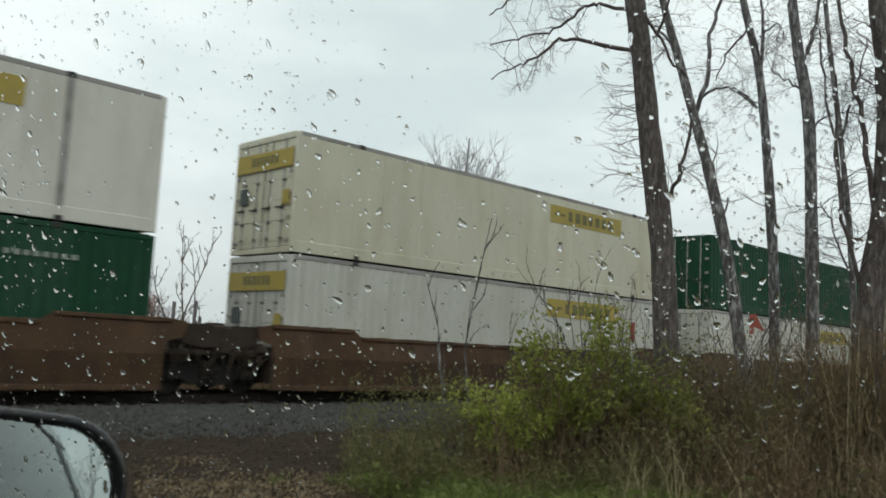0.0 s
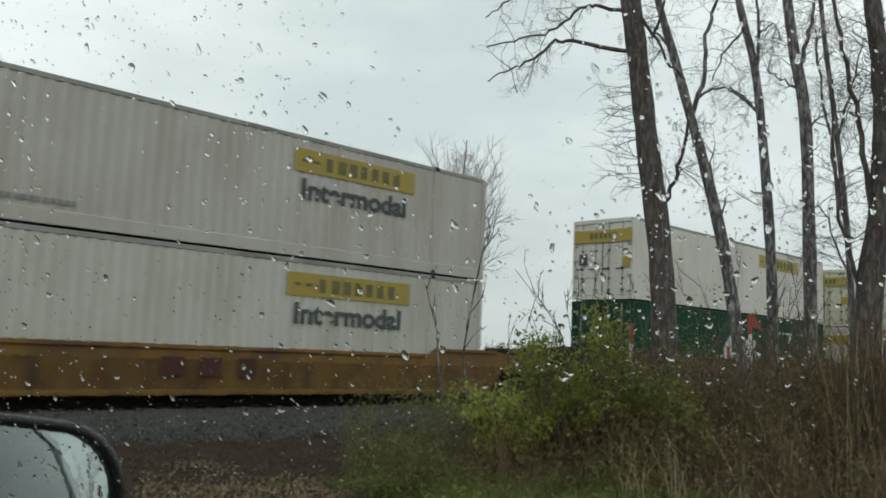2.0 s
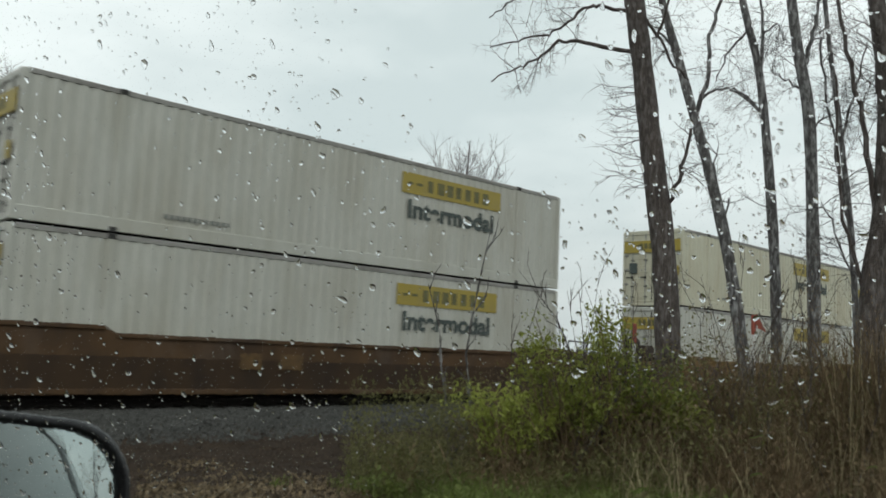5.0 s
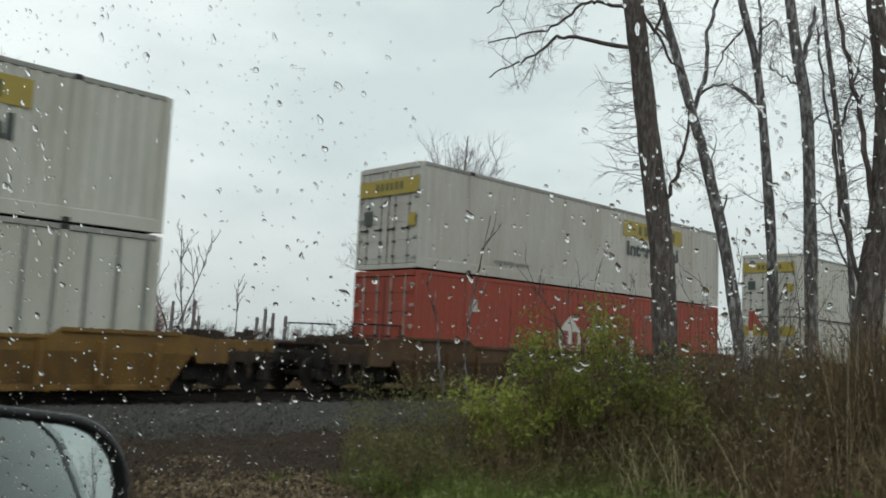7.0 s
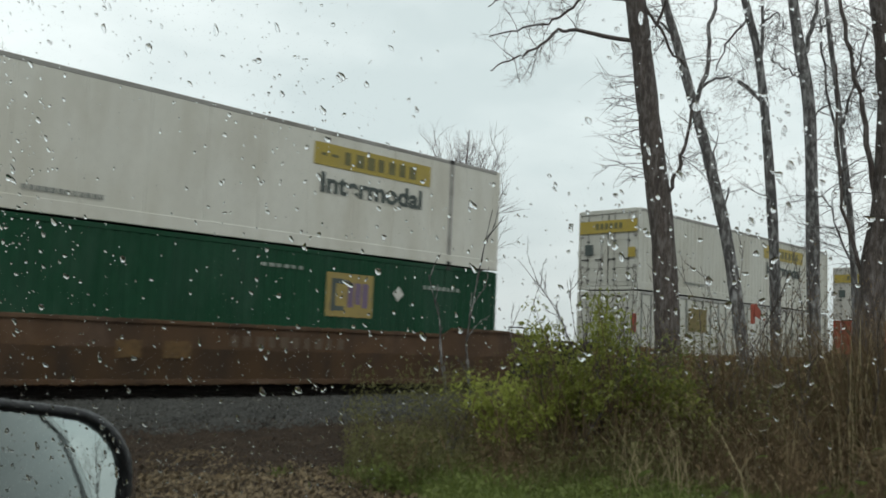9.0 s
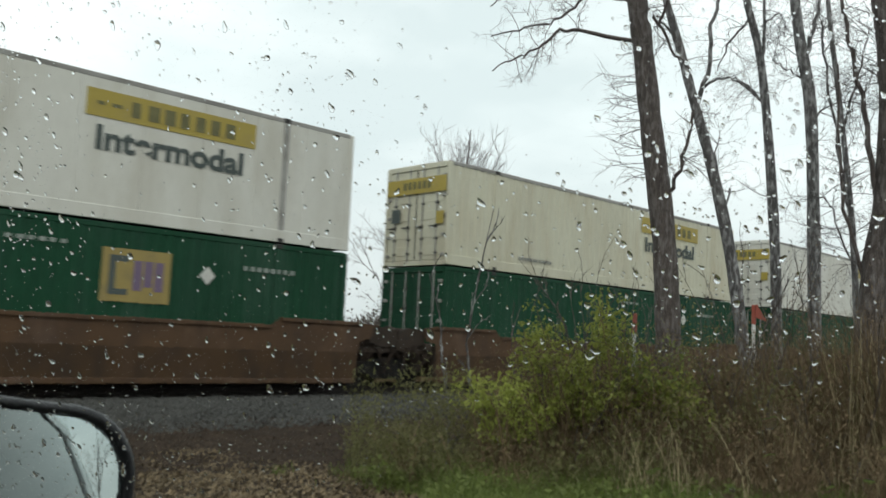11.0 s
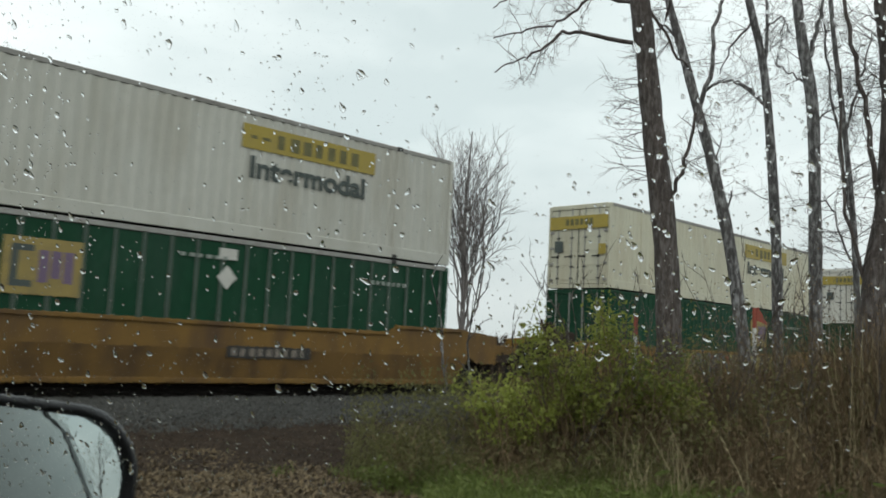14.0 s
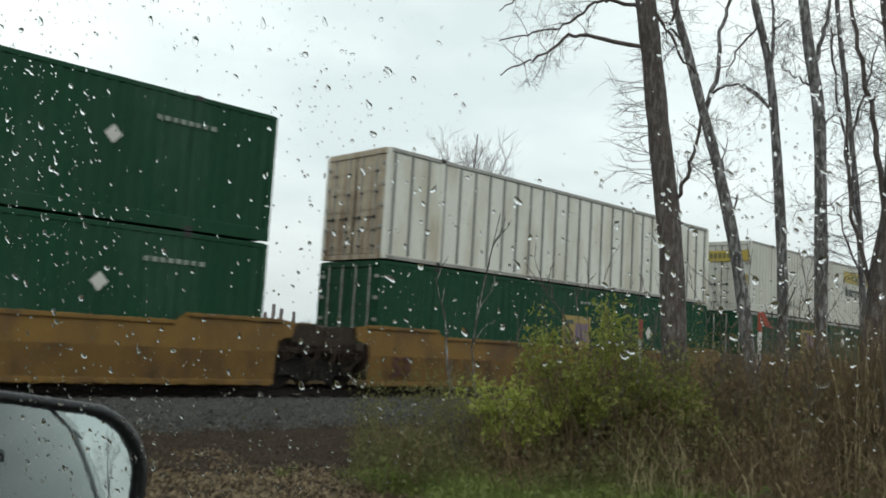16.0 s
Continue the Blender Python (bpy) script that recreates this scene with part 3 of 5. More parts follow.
# ---- well cars ----
SILL = {"low": (1.13, 1.28), "mid": (1.29, 1.43), "high": (1.40, 1.57)}


def end_outline(style, joint):
    """The upper part of a side sheet towards one end: (distance from mid length, height), from its foot up and back to the middle."""
    mid, top = SILL[style]
    if joint:
        return [(8.4, 0.85), (8.45, 1.12), (8.8, 1.2), (8.9, top - 0.05), (8.5, top), (6.15, top), (5.9, mid)]
    if style == "high":
        return [(8.9, 0.85), (9.15, 0.68), (9.95, 0.68), (9.95, top - 0.12), (8.5, top), (6.15, top), (5.9, mid)]
    return [(8.9, 0.85), (9.0, 0.68), (9.7, 0.68), (9.7, top - 0.12), (8.5, top), (6.15, top), (5.9, mid)]


def wheelset_mesh():
    bm = B()
    for side in (-1, 1):
        y = side * 0.7525
        rod(bm, (0, y - 0.06, 0), (0, y + 0.06, 0), 0.42, 24)
        rod(bm, (0, y - 0.09, 0), (0, y - 0.06, 0), 0.445, 24)
        rod(bm, (0, y + 0.06, 0), (0, y + 0.075, 0), 0.13, 12)
        for k in range(5):
            a = k * 1.2566
            rod(bm, (0.24 * math.cos(a), y - 0.07, 0.24 * math.sin(a)), (0.24 * math.cos(a), y + 0.07, 0.24 * math.sin(a)), 0.035, 6)
    rod(bm, (0, -1.0, 0), (0, 1.0, 0), 0.08, 10)
    return bm_mesh("wheelset", bm, M_WHEEL)


def truck_mesh():
    bm = B()
    for side in (-1, 1):
        y0, y1 = side * 1.0 - 0.07, side * 1.0 + 0.07
        prism(bm, [(-1.15, 0.36), (-0.7, 0.36), (-0.45, 0.2), (0.45, 0.2), (0.7, 0.36), (1.15, 0.36), (1.15, 0.56), (0.75, 0.62), (0.3, 0.72), (-0.3, 0.72), (-0.75, 0.62), (-1.15, 0.56)], y0, y1)
        for x in (-0.9, 0.9):
            box(bm, x - 0.15, x + 0.15, side * 1.09 - 0.06, side * 1.09 + 0.06, 0.3, 0.56, bevel=0.03)
        for x in (-0.18, 0.0, 0.18):
            rod(bm, (x, side * 1.09, 0.26), (x, side * 1.09, 0.52), 0.07, 8)
    box(bm, -0.2, 0.2, -1.1, 1.1, 0.45, 0.68)
    return bm_mesh("bogie", bm, M_TRUCK)


def well_car(paint, joint_ends, label, extras, style):
    """One unit of a well car, 0 at the rail top and mid length. joint_ends: (rear, front) True where it shares a truck."""
    root = empty("well_car")
    mat = CAR_PAINT[paint]
    for side in (-1, 1):
        y = side * 1.45
        mesh_part("side_sill", cached(("sill", paint, style, joint_ends, side), lambda: sill_mesh(mat, joint_ends, y, style)), root)
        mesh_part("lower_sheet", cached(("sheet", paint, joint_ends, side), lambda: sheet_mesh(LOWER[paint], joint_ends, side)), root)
        mesh_part("top_chord", cached(("chord", paint, style, side), lambda: chord_mesh(mat, y, style)), root)
        mesh_part("bottom_chord", cached(("bchord", paint, side), lambda: box_mesh("bottom_chord", mat, -8.4, 8.4, y * 0.966 - 0.05, y * 0.966 + 0.05, 0.11, 0.22, bevel=0.01)), root)
    mesh_part("well_floor", cached(("wf",), lambda: floor_mesh()), root, "dark cross members of the well")
    for end, joint in ((-1, joint_ends[0]), (1, joint_ends[1])):
        mesh_part("end_platform", cached(("plat", paint, end, joint), lambda: platform_mesh(M_RUSTY, end, joint)), root)
        if joint and end == 1:
            continue
        x = -9.75 if joint else end * 9.9
        bogie = mesh_part("bogie", cached(("bogie",), truck_mesh), root, "black steel truck", Matrix.Translation((x, 0, 0)))
        for k in (-0.9, 0.9):
            WHEELS.append(mesh_part("wheelset", cached(("wheel",), wheelset_mesh), bogie, "worn steel wheelset", Matrix.Translation((k, 0, 0.445))))
        if not joint:
            mesh_part("coupler", cached(("coupler", end), lambda: coupler_mesh(end)), root, "rusty steel coupler")
            mesh_part("end_gear", cached(("gear", end), lambda: gear_mesh(end)), root, "rusty brake rigging and air hoses")
            mesh_part("side_step", cached(("step", end), lambda: step_mesh(end)), root)
            for y, z in ((-1.38, 1.5), (-0.7, 1.3), (0.7, 1.3), (1.38, 1.5)):
                mesh_part("grab_iron", cached(("grab", z), lambda: bm_mesh("grab_iron", rod(B(), (0, 0, 0.95), (0, 0, z), 0.018, 6), M_TRUCK)), root, m=Matrix.Translation((end * 10.75, y, 0)))
            for z in (0.35, 0.6, 0.85):
                mesh_part("ladder_rung", cached(("rung",), lambda: bm_mesh("ladder_rung", rod(B(), (-0.2, -1.47, 0), (0.15, -1.47, 0), 0.015, 6), M_TRUCK)), root, m=Matrix.Translation((end * 10.75, 0, z)))
            for y in (-1.39, 1.39):
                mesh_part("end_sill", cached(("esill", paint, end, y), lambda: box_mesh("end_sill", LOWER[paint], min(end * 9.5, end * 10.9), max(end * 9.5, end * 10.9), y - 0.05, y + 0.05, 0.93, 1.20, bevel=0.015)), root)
            for y in (-1.36, 1.36) if paint in ("brown", "dark") else ():
                mesh_part("handrail", cached(("handrail", end, y), lambda: handrail_mesh(end, y)), root, "dark steel handrail")
            if end == -1 and "brake" in extras:
                mesh_part("hand_brake", cached(("brake",), brake_mesh), root, "dark hand brake stand and reservoir")
    car_marks(root, paint, extras)
    return tagged(root, label, "well car", group="well cars of the train")


def sill_mesh(mat, joint_ends, y, style):
    rear = [(-x, z) for x, z in end_outline(style, joint_ends[0])]
    return bm_mesh("side_sill", prism(B(), end_outline(style, joint_ends[1]) + rear[::-1], y - 0.02, y + 0.02), mat)


def sheet_mesh(mat, joint_ends, side):
    """The lower half of the side, leaning inwards to the bottom chord."""
    bm = B()
    a, b = (8.4 if joint_ends[0] else 8.88), (8.4 if joint_ends[1] else 8.88)
    rows = []
    for inset in (0.0, 0.03):
        y0, y1 = side * (1.47 - inset), side * (1.40 - inset)
        rows.append([bm.verts.new(p) for p in ((-a, y0, 0.86), (b, y0, 0.86), (8.4, y1, 0.16), (-8.4, y1, 0.16))])
    bridge_loops(bm, rows)
    return bm_mesh("lower_sheet", bm, mat)


def bridge_loops(bm, rows):
    a, b = rows
    for i in range(len(a)):
        j = (i + 1) % len(a)
        bm.faces.new((a[i], a[j], b[j], b[i]))
    bm.faces.new(a)
    bm.faces.new(b[::-1])
    bmesh.ops.recalc_face_normals(bm, faces=bm.faces[:])


def chord_mesh(mat, y, style):
    mid, top = SILL[style]
    bm = B()
    box(bm, -5.9, 5.9, y - 0.07, y + 0.05, mid - 0.07, mid + 0.02, bevel=0.01)
    for s in (-1, 1):
        box(bm, min(s * 6.15, s * 8.5), max(s * 6.15, s * 8.5), y - 0.07, y + 0.05, top - 0.07, top + 0.02, bevel=0.01)
    return bm_mesh("top_chord", bm, mat)


def floor_mesh():
    bm = B()
    for i in range(9):
        x = -7.6 + i * 1.9
        box(bm, x - 0.12, x + 0.12, -1.4, 1.4, 0.2, 0.34)
    box(bm, -8.4, 8.4, -1.38, -1.1, 0.27, 0.33)
    box(bm, -8.4, 8.4, 1.1, 1.38, 0.27, 0.33)
    return bm_mesh("well_floor", bm, M_TRUCK)


def platform_mesh(mat, end, joint):
    bm = B()
    e = 9.5 if joint else 10.9
    a, b = sorted((end * 8.45, end * e))
    box(bm, a, b, -1.35, 1.35, 0.86, 0.96)
    if joint:
        rng = random.Random(53 + end)
        for side in (-1, 1):
            prism(bm, [(end * 8.8, 1.12), (end * 9.3, 1.0), (end * 9.72, 1.05), (end * 9.72, 1.42), (end * 9.4, 1.50), (end * 8.8, 1.50)], side * 1.36 - 0.03, side * 1.36 + 0.03)
        for k in range(16):
            x, y, w = end * rng.uniform(8.7, 9.65), rng.uniform(-1.42, 0.4), rng.uniform(0.05, 0.16)
            z = rng.uniform(0.5, 1.3)
            box(bm, x - w, x + w, y - 0.08, y + 0.08, z, z + rng.uniform(0.12, 0.34), bevel=0.03)
        for k in range(9):
            x, z = end * rng.uniform(8.6, 9.7), rng.uniform(0.35, 0.8)
            rod(bm, (x, -1.3, z), (x + rng.uniform(-0.5, 0.5), -1.38, z + rng.uniform(0.3, 0.7)), 0.025, 6)
        rod(bm, (end * 9.5, -1.2, 1.3), (end * 9.5, -0.6, 1.3), 0.2, 10)
    else:
        for k in range(9):
            x = end * (9.6 + 0.16 * k)
            box(bm, x - 0.05, x + 0.05, -1.30, 1.30, 1.16, 1.19)
    c = end * 8.4
    box(bm, c - 0.04, c + 0.04, -1.42, 1.42, 0.3, 1.08)
    box(bm, min(end * 8.5, end * e), max(end * 8.5, end * e), -0.35, 0.35, 0.66, 0.9)
    for k in (-0.9, 0.9):
        box(bm, a, b, k - 0.05, k + 0.05, 0.72, 0.9)
    return bm_mesh("end_platform", bm, mat)


def handrail_mesh(end, y):
    """A low rail on three stanchions beside the end platform."""
    bm = rod(B(), (end * 8.6, y, 1.72), (end * 10.2, y, 1.70), 0.022, 6)
    for x in (8.62, 9.4, 10.18):
        rod(bm, (end * x, y, 1.0), (end * x, y, 1.71), 0.02, 6)
    return bm_mesh("handrail", bm, M_TRUCK)


def coupler_mesh(end):
    bm = B()
    a, b = sorted((end * 10.8, end * 11.55))
    box(bm, a, b, -0.11, 0.11, 0.72, 0.98, bevel=0.03)
    c = end * 11.6
    box(bm, c - 0.13, c + 0.13, -0.2, 0.16, 0.68, 1.0, bevel=0.04)
    rod(bm, (end * 11.0, 0.25, 0.7), (end * 11.65, 0.3, 0.35), 0.03, 8)
    box(bm, min(end * 10.84, end * 10.94), max(end * 10.84, end * 10.94), -1.3, 1.3, 0.62, 1.02)
    return bm_mesh("coupler", bm, M_TRUCK)


def gear_mesh(end):
    """Levers, boxes, pipes and hoses on the end platform."""
    rng = random.Random(31 + end)
    bm = B()
    for k in range(16):
        x, y = rng.uniform(9.1, 10.7), rng.uniform(-1.25, 0.9)
        a, b = rng.uniform(0.08, 0.28), rng.uniform(0.06, 0.2)
        box(bm, end * x - a, end * x + a, y - b, y + b, 0.9, 0.98 + rng.uniform(0.12, 0.46), bevel=0.02)
    for k in range(18):
        x, y = end * rng.uniform(9.0, 11.2), rng.uniform(-1.3, 0.5)
        rod(bm, (x, y, rng.uniform(0.6, 1.0)), (x + rng.uniform(-0.9, 0.9), y + rng.uniform(-0.2, 0.4), rng.uniform(0.95, 1.5)), rng.uniform(0.018, 0.04), 6)
    box(bm, min(end * 8.9, end * 10.85), max(end * 8.9, end * 10.85), -1.34, 0.9, 0.955, 1.0)
    return bm_mesh("end_gear", bm, M_RUSTY)


def step_mesh(end):
    bm = box(B(), min(end * 9.6, end * 10.88), max(end * 9.6, end * 10.88), -1.44, -1.38, 0.72, 0.98)
    for k in range(3):
        x = end * (9.85 + 0.42 * k)
        box(bm, x - 0.04, x + 0.04, -1.46, -1.36, 0.4, 1.02)
    return bm_mesh("side_step", bm, M_RUSTY)


def brake_mesh():
    bm = B()
    box(bm, -9.9, -9.2, -0.9, -0.35, 1.0, 1.75, bevel=0.06)
    box(bm, -10.75, -10.35, -1.2, -0.85, 0.95, 1.65, bevel=0.04)
    rod(bm, (-10.8, -1.0, 1.75), (-10.72, -1.0, 1.75), 0.27, 16)
    rod(bm, (-10.6, -0.6, 0.95), (-10.6, -0.6, 2.1), 0.05, 8)
    rod(bm, (-9.6, 0.2, 1.1), (-9.6, 1.1, 1.1), 0.22, 12)
    rod(bm, (-10.6, -1.0, 1.0), (-9.2, 1.1, 1.0), 0.08, 8)
    return bm_mesh("hand_brake", bm, M_RUSTY)


def car_bars(root, x0, x1, z0, z1, count, mat, seed=1):
    rng = random.Random(seed)
    w = (x1 - x0) / count
    for i in range(count):
        a = x0 + i * w
        part("marking", box(B(), a + w * 0.1, a + w * (0.55 + 0.3 * rng.random()), -1.482, -1.474, z0, z1), mat, root)


def stroke_band(root, x, z, radius, width, start, span, y, mat):
    """One curved sprayed stroke as a thin band."""
    bm, n = B(), 9
    rows = []
    for k in range(n):
        a = start + span * k / (n - 1)
        rows.append([bm.verts.new((x + r * math.cos(a), y, min(1.34, max(0.5, z + r * math.sin(a) * 1.1)))) for r in (radius, radius + width)])
    for p, q in zip(rows, rows[1:]):
        bm.faces.new((p[0], p[1], q[1], q[0]))
    part("spray_paint", bm, mat, root)


def car_marks(root, paint, extras):
    if "number" in extras:
        car_bars(root, -0.6, 2.6, 0.92, 1.16, 10, M_FADED if paint == "brown" else M_INK, 7)
    if "rear_number" in extras:
        car_bars(root, -5.9, -2.4, 0.92, 1.16, 11, M_STENCIL, 7)
    if "dark_number" in extras:
        car_bars(root, -7.9, -4.9, 0.90, 1.12, 10, M_RED_INK, 7)
    if "plate_number" in extras:
        part("number_plate", box(B(), 1.35, 3.55, -1.4735, -1.466, 0.66, 0.92), M_SEAM, root, "black number plate")
        car_bars(root, 1.45, 3.45, 0.70, 0.87, 9, M_STENCIL, 7)
    if "letters" in extras:
        car_bars(root, -1.7, 1.0, 0.5, 0.9, 3, M_RED_INK, 9)
    if "front_letters" in extras:
        car_bars(root, 0.8, 3.0, 0.62, 1.06, 3, M_RED_INK, 9)
    if "53" in extras:
        lettering("lettering", "53", 0.48, M_RED_INK, root, Matrix.Translation((-7.7, -1.478, 0.36)) @ pose(0, 0, 0, 90), "black size number")
    if "plate" in extras:
        part("plate", box(B(), 9.2, 9.75, -1.485, -1.472, 1.0, 1.25), PAINT["grey"], root, "pale plate")
    if "ribs" in extras:
        rib = cached(("rib", paint), lambda: box_mesh("rib", CAR_PAINT[paint], -0.06, 0.06, -1.55, -1.40, 0.20, 1.05, bevel=0.012))
        for i in range(15):
            mesh_part("rib", rib, root, m=Matrix.Translation((-8.1 + i * 1.157, 0, 0)))
    if "patches" in extras:
        car_bars(root, -3.2, -1.2, 0.65, 1.0, 2, M_PATCH, 3)
    if "graffiti" in extras:
        rng = random.Random(12)
        inks = [material("spray_paint", c, 0.5, vary=0.35, scale=3, bump=0) for c in ((0.10, 0.105, 0.062), (0.30, 0.25, 0.065), (0.035, 0.05, 0.085), (0.17, 0.041, 0.013), (0.20, 0.18, 0.09), (0.05, 0.078, 0.042))]
        part("spray_paint", box(B(), -4.1, 0.9, -1.4735, -1.471, 0.62, 1.30), inks[0], root, "dull olive painted ground")
        for i in range(70):
            x, z = rng.uniform(-3.8, 0.7), rng.uniform(0.68, 1.2)
            stroke_band(root, x, z, rng.uniform(0.10, 0.28), rng.uniform(0.05, 0.13), rng.uniform(0, 6.28), rng.uniform(1.2, 4.5), -1.4742 - 0.0003 * i, inks[rng.choice((0, 1, 1, 2, 2, 3, 4, 5, 5))])
        part("spray_paint", box(B(), 0.9, 5.2, -1.49, -1.471, 0.70, 1.3), inks[1], root, "pale yellow painted block")
        part("spray_paint", box(B(), 0.9, 4.9, -1.486, -1.40, 0.16, 0.69), inks[3], root, "red painted block")
        for i in range(6):
            part("spray_paint", prism(B(), [(1.3 + i * 0.6, 0.95), (1.38 + i * 0.6, 0.95), (1.6 + i * 0.6, 1.28), (1.5 + i * 0.6, 1.28)], -1.5, -1.48), inks[2], root)
        part("spray_paint", box(B(), 4.95, 5.35, -1.496, -1.471, 0.5, 1.3), inks[2], root, "blue painted stroke")
        car_bars(root, -6.1, -4.1, 0.95, 1.12, 5, M_FADED, 15)


WHEELS = []
TRAIN = []
JB = "yellow word end stencil"
# place along the train (m), car paint, side height, joints (rear, front), lower box, upper box, extras of the car
UNITS = [
    (86.5, "brown", "high", (False, False), ("corrugated", "green", ""), ("corrugated", "white", "yellow end"), ""),
    (62.8, "brown", "low", (False, False), ("corrugated", "white", JB), ("smooth", "grey", JB), ""),
    (39.1, "brown", "high", (True, False), ("corrugated", "white", "yellow"), ("corrugated", "green", "diamond"), ""),
    (19.6, "brown", "high", (True, True), ("corrugated", "white", "yellow end"), ("smooth", "ivory", "yellow end"), ""),
    (0.15, "brown", "high", (False, True), ("corrugated", "green", "house diamond"), ("smooth", "clean", "yellow end"), "number"),
    (-23.6, "yellow", "low", (False, False), ("corrugated", "white", JB), ("corrugated", "grey", JB), "letters"),
    (-47.1, "yellow", "mid", (False, False), ("corrugated", "white", JB), ("corrugated", "ivory", JB), "dark_number brake"),
    (-70.6, "dark", "mid", (False, False), ("corrugated", "white", JB), ("corrugated", "white", JB), "patches"),
    (-93.9, "dark", "mid", (False, False), ("corrugated", "red", "house back"), ("corrugated", "grey", JB), "ribs"),
    (-117.25, "yellow", "low", (False, False), ("posts", "white", "patch"), ("corrugated", "white", JB), "ribs"),
    (-140.7, "brown", "high", (True, False), ("corrugated", "green", "square diamond"), ("smooth", "clean", JB), "number patches"),
    (-160.2, "brown", "high", (True, True), ("corrugated", "green", "diamond"), ("corrugated", "ivory", JB), "patches"),
    (-179.7, "brown", "high", (False, True), ("corrugated", "green", "square diamond"), ("smooth", "clean", JB), "rear_number brake"),
    (-203.1, "ochre", "high", (False, False), ("corrugated", "green", "square diamond"), ("corrugated", "ivory", JB), "graffiti plate brake"),
    (-226.7, "yellow", "high", (True, False), ("posts", "green", "square diamond rear"), ("corrugated", "white", JB), "53 plate_number"),
    (-246.25, "yellow", "high", (True, True), ("corrugated", "green", "far_square diamond"), ("posts", "stained", ""), "front_letters 53"),
    (-265.75, "yellow", "high", (False, True), ("corrugated", "green", "diamond low"), ("corrugated", "green", "diamond low"), ""),
]
SPEED = 16.8
COLOUR = {"clean": "clean white", "stained": "rust-stained white", "white": "white", "grey": "pale grey", "ivory": "yellowed white", "green": "dark green", "red": "orange-red"}
WALL = {"corrugated": "corrugated", "smooth": "smooth-sided", "posts": "ribbed"}
PAINTED = {"brown": "rusty brown", "yellow": "weathered yellow", "ochre": "bright yellow", "dark": "sooty dark brown"}


def build_train():
    for s, paint, style, joints, low, top, extras in UNITS:
        note = " with sprayed graffiti" if "graffiti" in extras else " with side ribs" if "ribs" in extras else ""
        car = well_car(paint, joints, PAINTED[paint] + " steel well car carrying stacked containers" + note, extras.split(), style)
        TRAIN.append((car, s, 0.0))
        for (wall, tint, marks), z, where in ((low, 0.35, "sitting in a well car"), (top, 3.28, "stacked on another container")):
            text = f"{COLOUR[tint]} {WALL[wall]} steel container"
            if "word" in marks:
                text += " with yellow sign"
            ob = container(wall, tint, marks.split(), tint != "green", text + " " + where)
            TRAIN.append((ob, s, z))
    for ob, s, z in TRAIN:
        ob.matrix_basis = Matrix.Translation((s, TRACK_Y, z))


build_train()


# ---- trees ----
def tube(V, F, pts, radii, seg):
    """A tapered tube along pts, appended to the vertex and face lists."""
    base = len(V)
    for i, p in enumerate(pts):
        d = (pts[min(i + 1, len(pts) - 1)] - pts[max(i - 1, 0)]).normalized()
        side = d.cross(Vector((0.31, 0.77, 0.55))).normalized()
        up = d.cross(side)
        for k in range(seg):
            a = 6.28318 * k / seg
            V.append(p + (side * math.cos(a) + up * math.sin(a)) * radii[i])
    for i in range(len(pts) - 1):
        for k in range(seg):
            j = (k + 1) % seg
            F.append((base + i * seg + k, base + i * seg + j, base + (i + 1) * seg + j, base + (i + 1) * seg + k))


def smooth_line(pts, steps):
    """Catmull-Rom points through pts."""
    out = []
    for i in range(len(pts) - 1):
        a, b, c, d = pts[max(i - 1, 0)], pts[i], pts[i + 1], pts[min(i + 2, len(pts) - 1)]
        for s in range(steps):
            t = s / steps
            out.append(0.5 * ((2 * b) + (c - a) * t + (2 * a - 5 * b + 4 * c - d) * t * t + (3 * b - a - 3 * c + d) * t ** 3))
    return out + [pts[-1]]


def twig(rng, V, F, start, way, length, radius, depth, rise, spread, kids, seg=4, ratio=(0.4, 0.65)):
    """A wandering twig with side twigs."""
    n = 4 if depth else 3
    pts, p, d = [start], start.copy(), way.normalized()
    for i in range(n):
        d = (d + Vector((rng.gauss(0, 0.22), rng.gauss(0, 0.22), rng.gauss(0, 0.18) + rise))).normalized()
        p = p + d * (length / n)
        pts.append(p.copy())
    tube(V, F, pts, [radius * (1 - 0.75 * i / n) for i in range(n + 1)], seg)
    if depth <= 0:
        return
    for k in range(kids):
        f = rng.uniform(0.25, 0.98)
        i = min(n - 1, int(f * n))
        q = pts[i].lerp(pts[i + 1], f * n - i)
        axis = (pts[i + 1] - pts[i]).normalized()
        out = axis.cross(Vector((rng.gauss(0, 1), rng.gauss(0, 1), rng.gauss(0, 1)))).normalized()
        twig(rng, V, F, q, axis * (1 - spread) + out * spread, length * rng.uniform(*ratio), radius * 0.5, depth - 1, rise, spread, kids, 3, ratio)


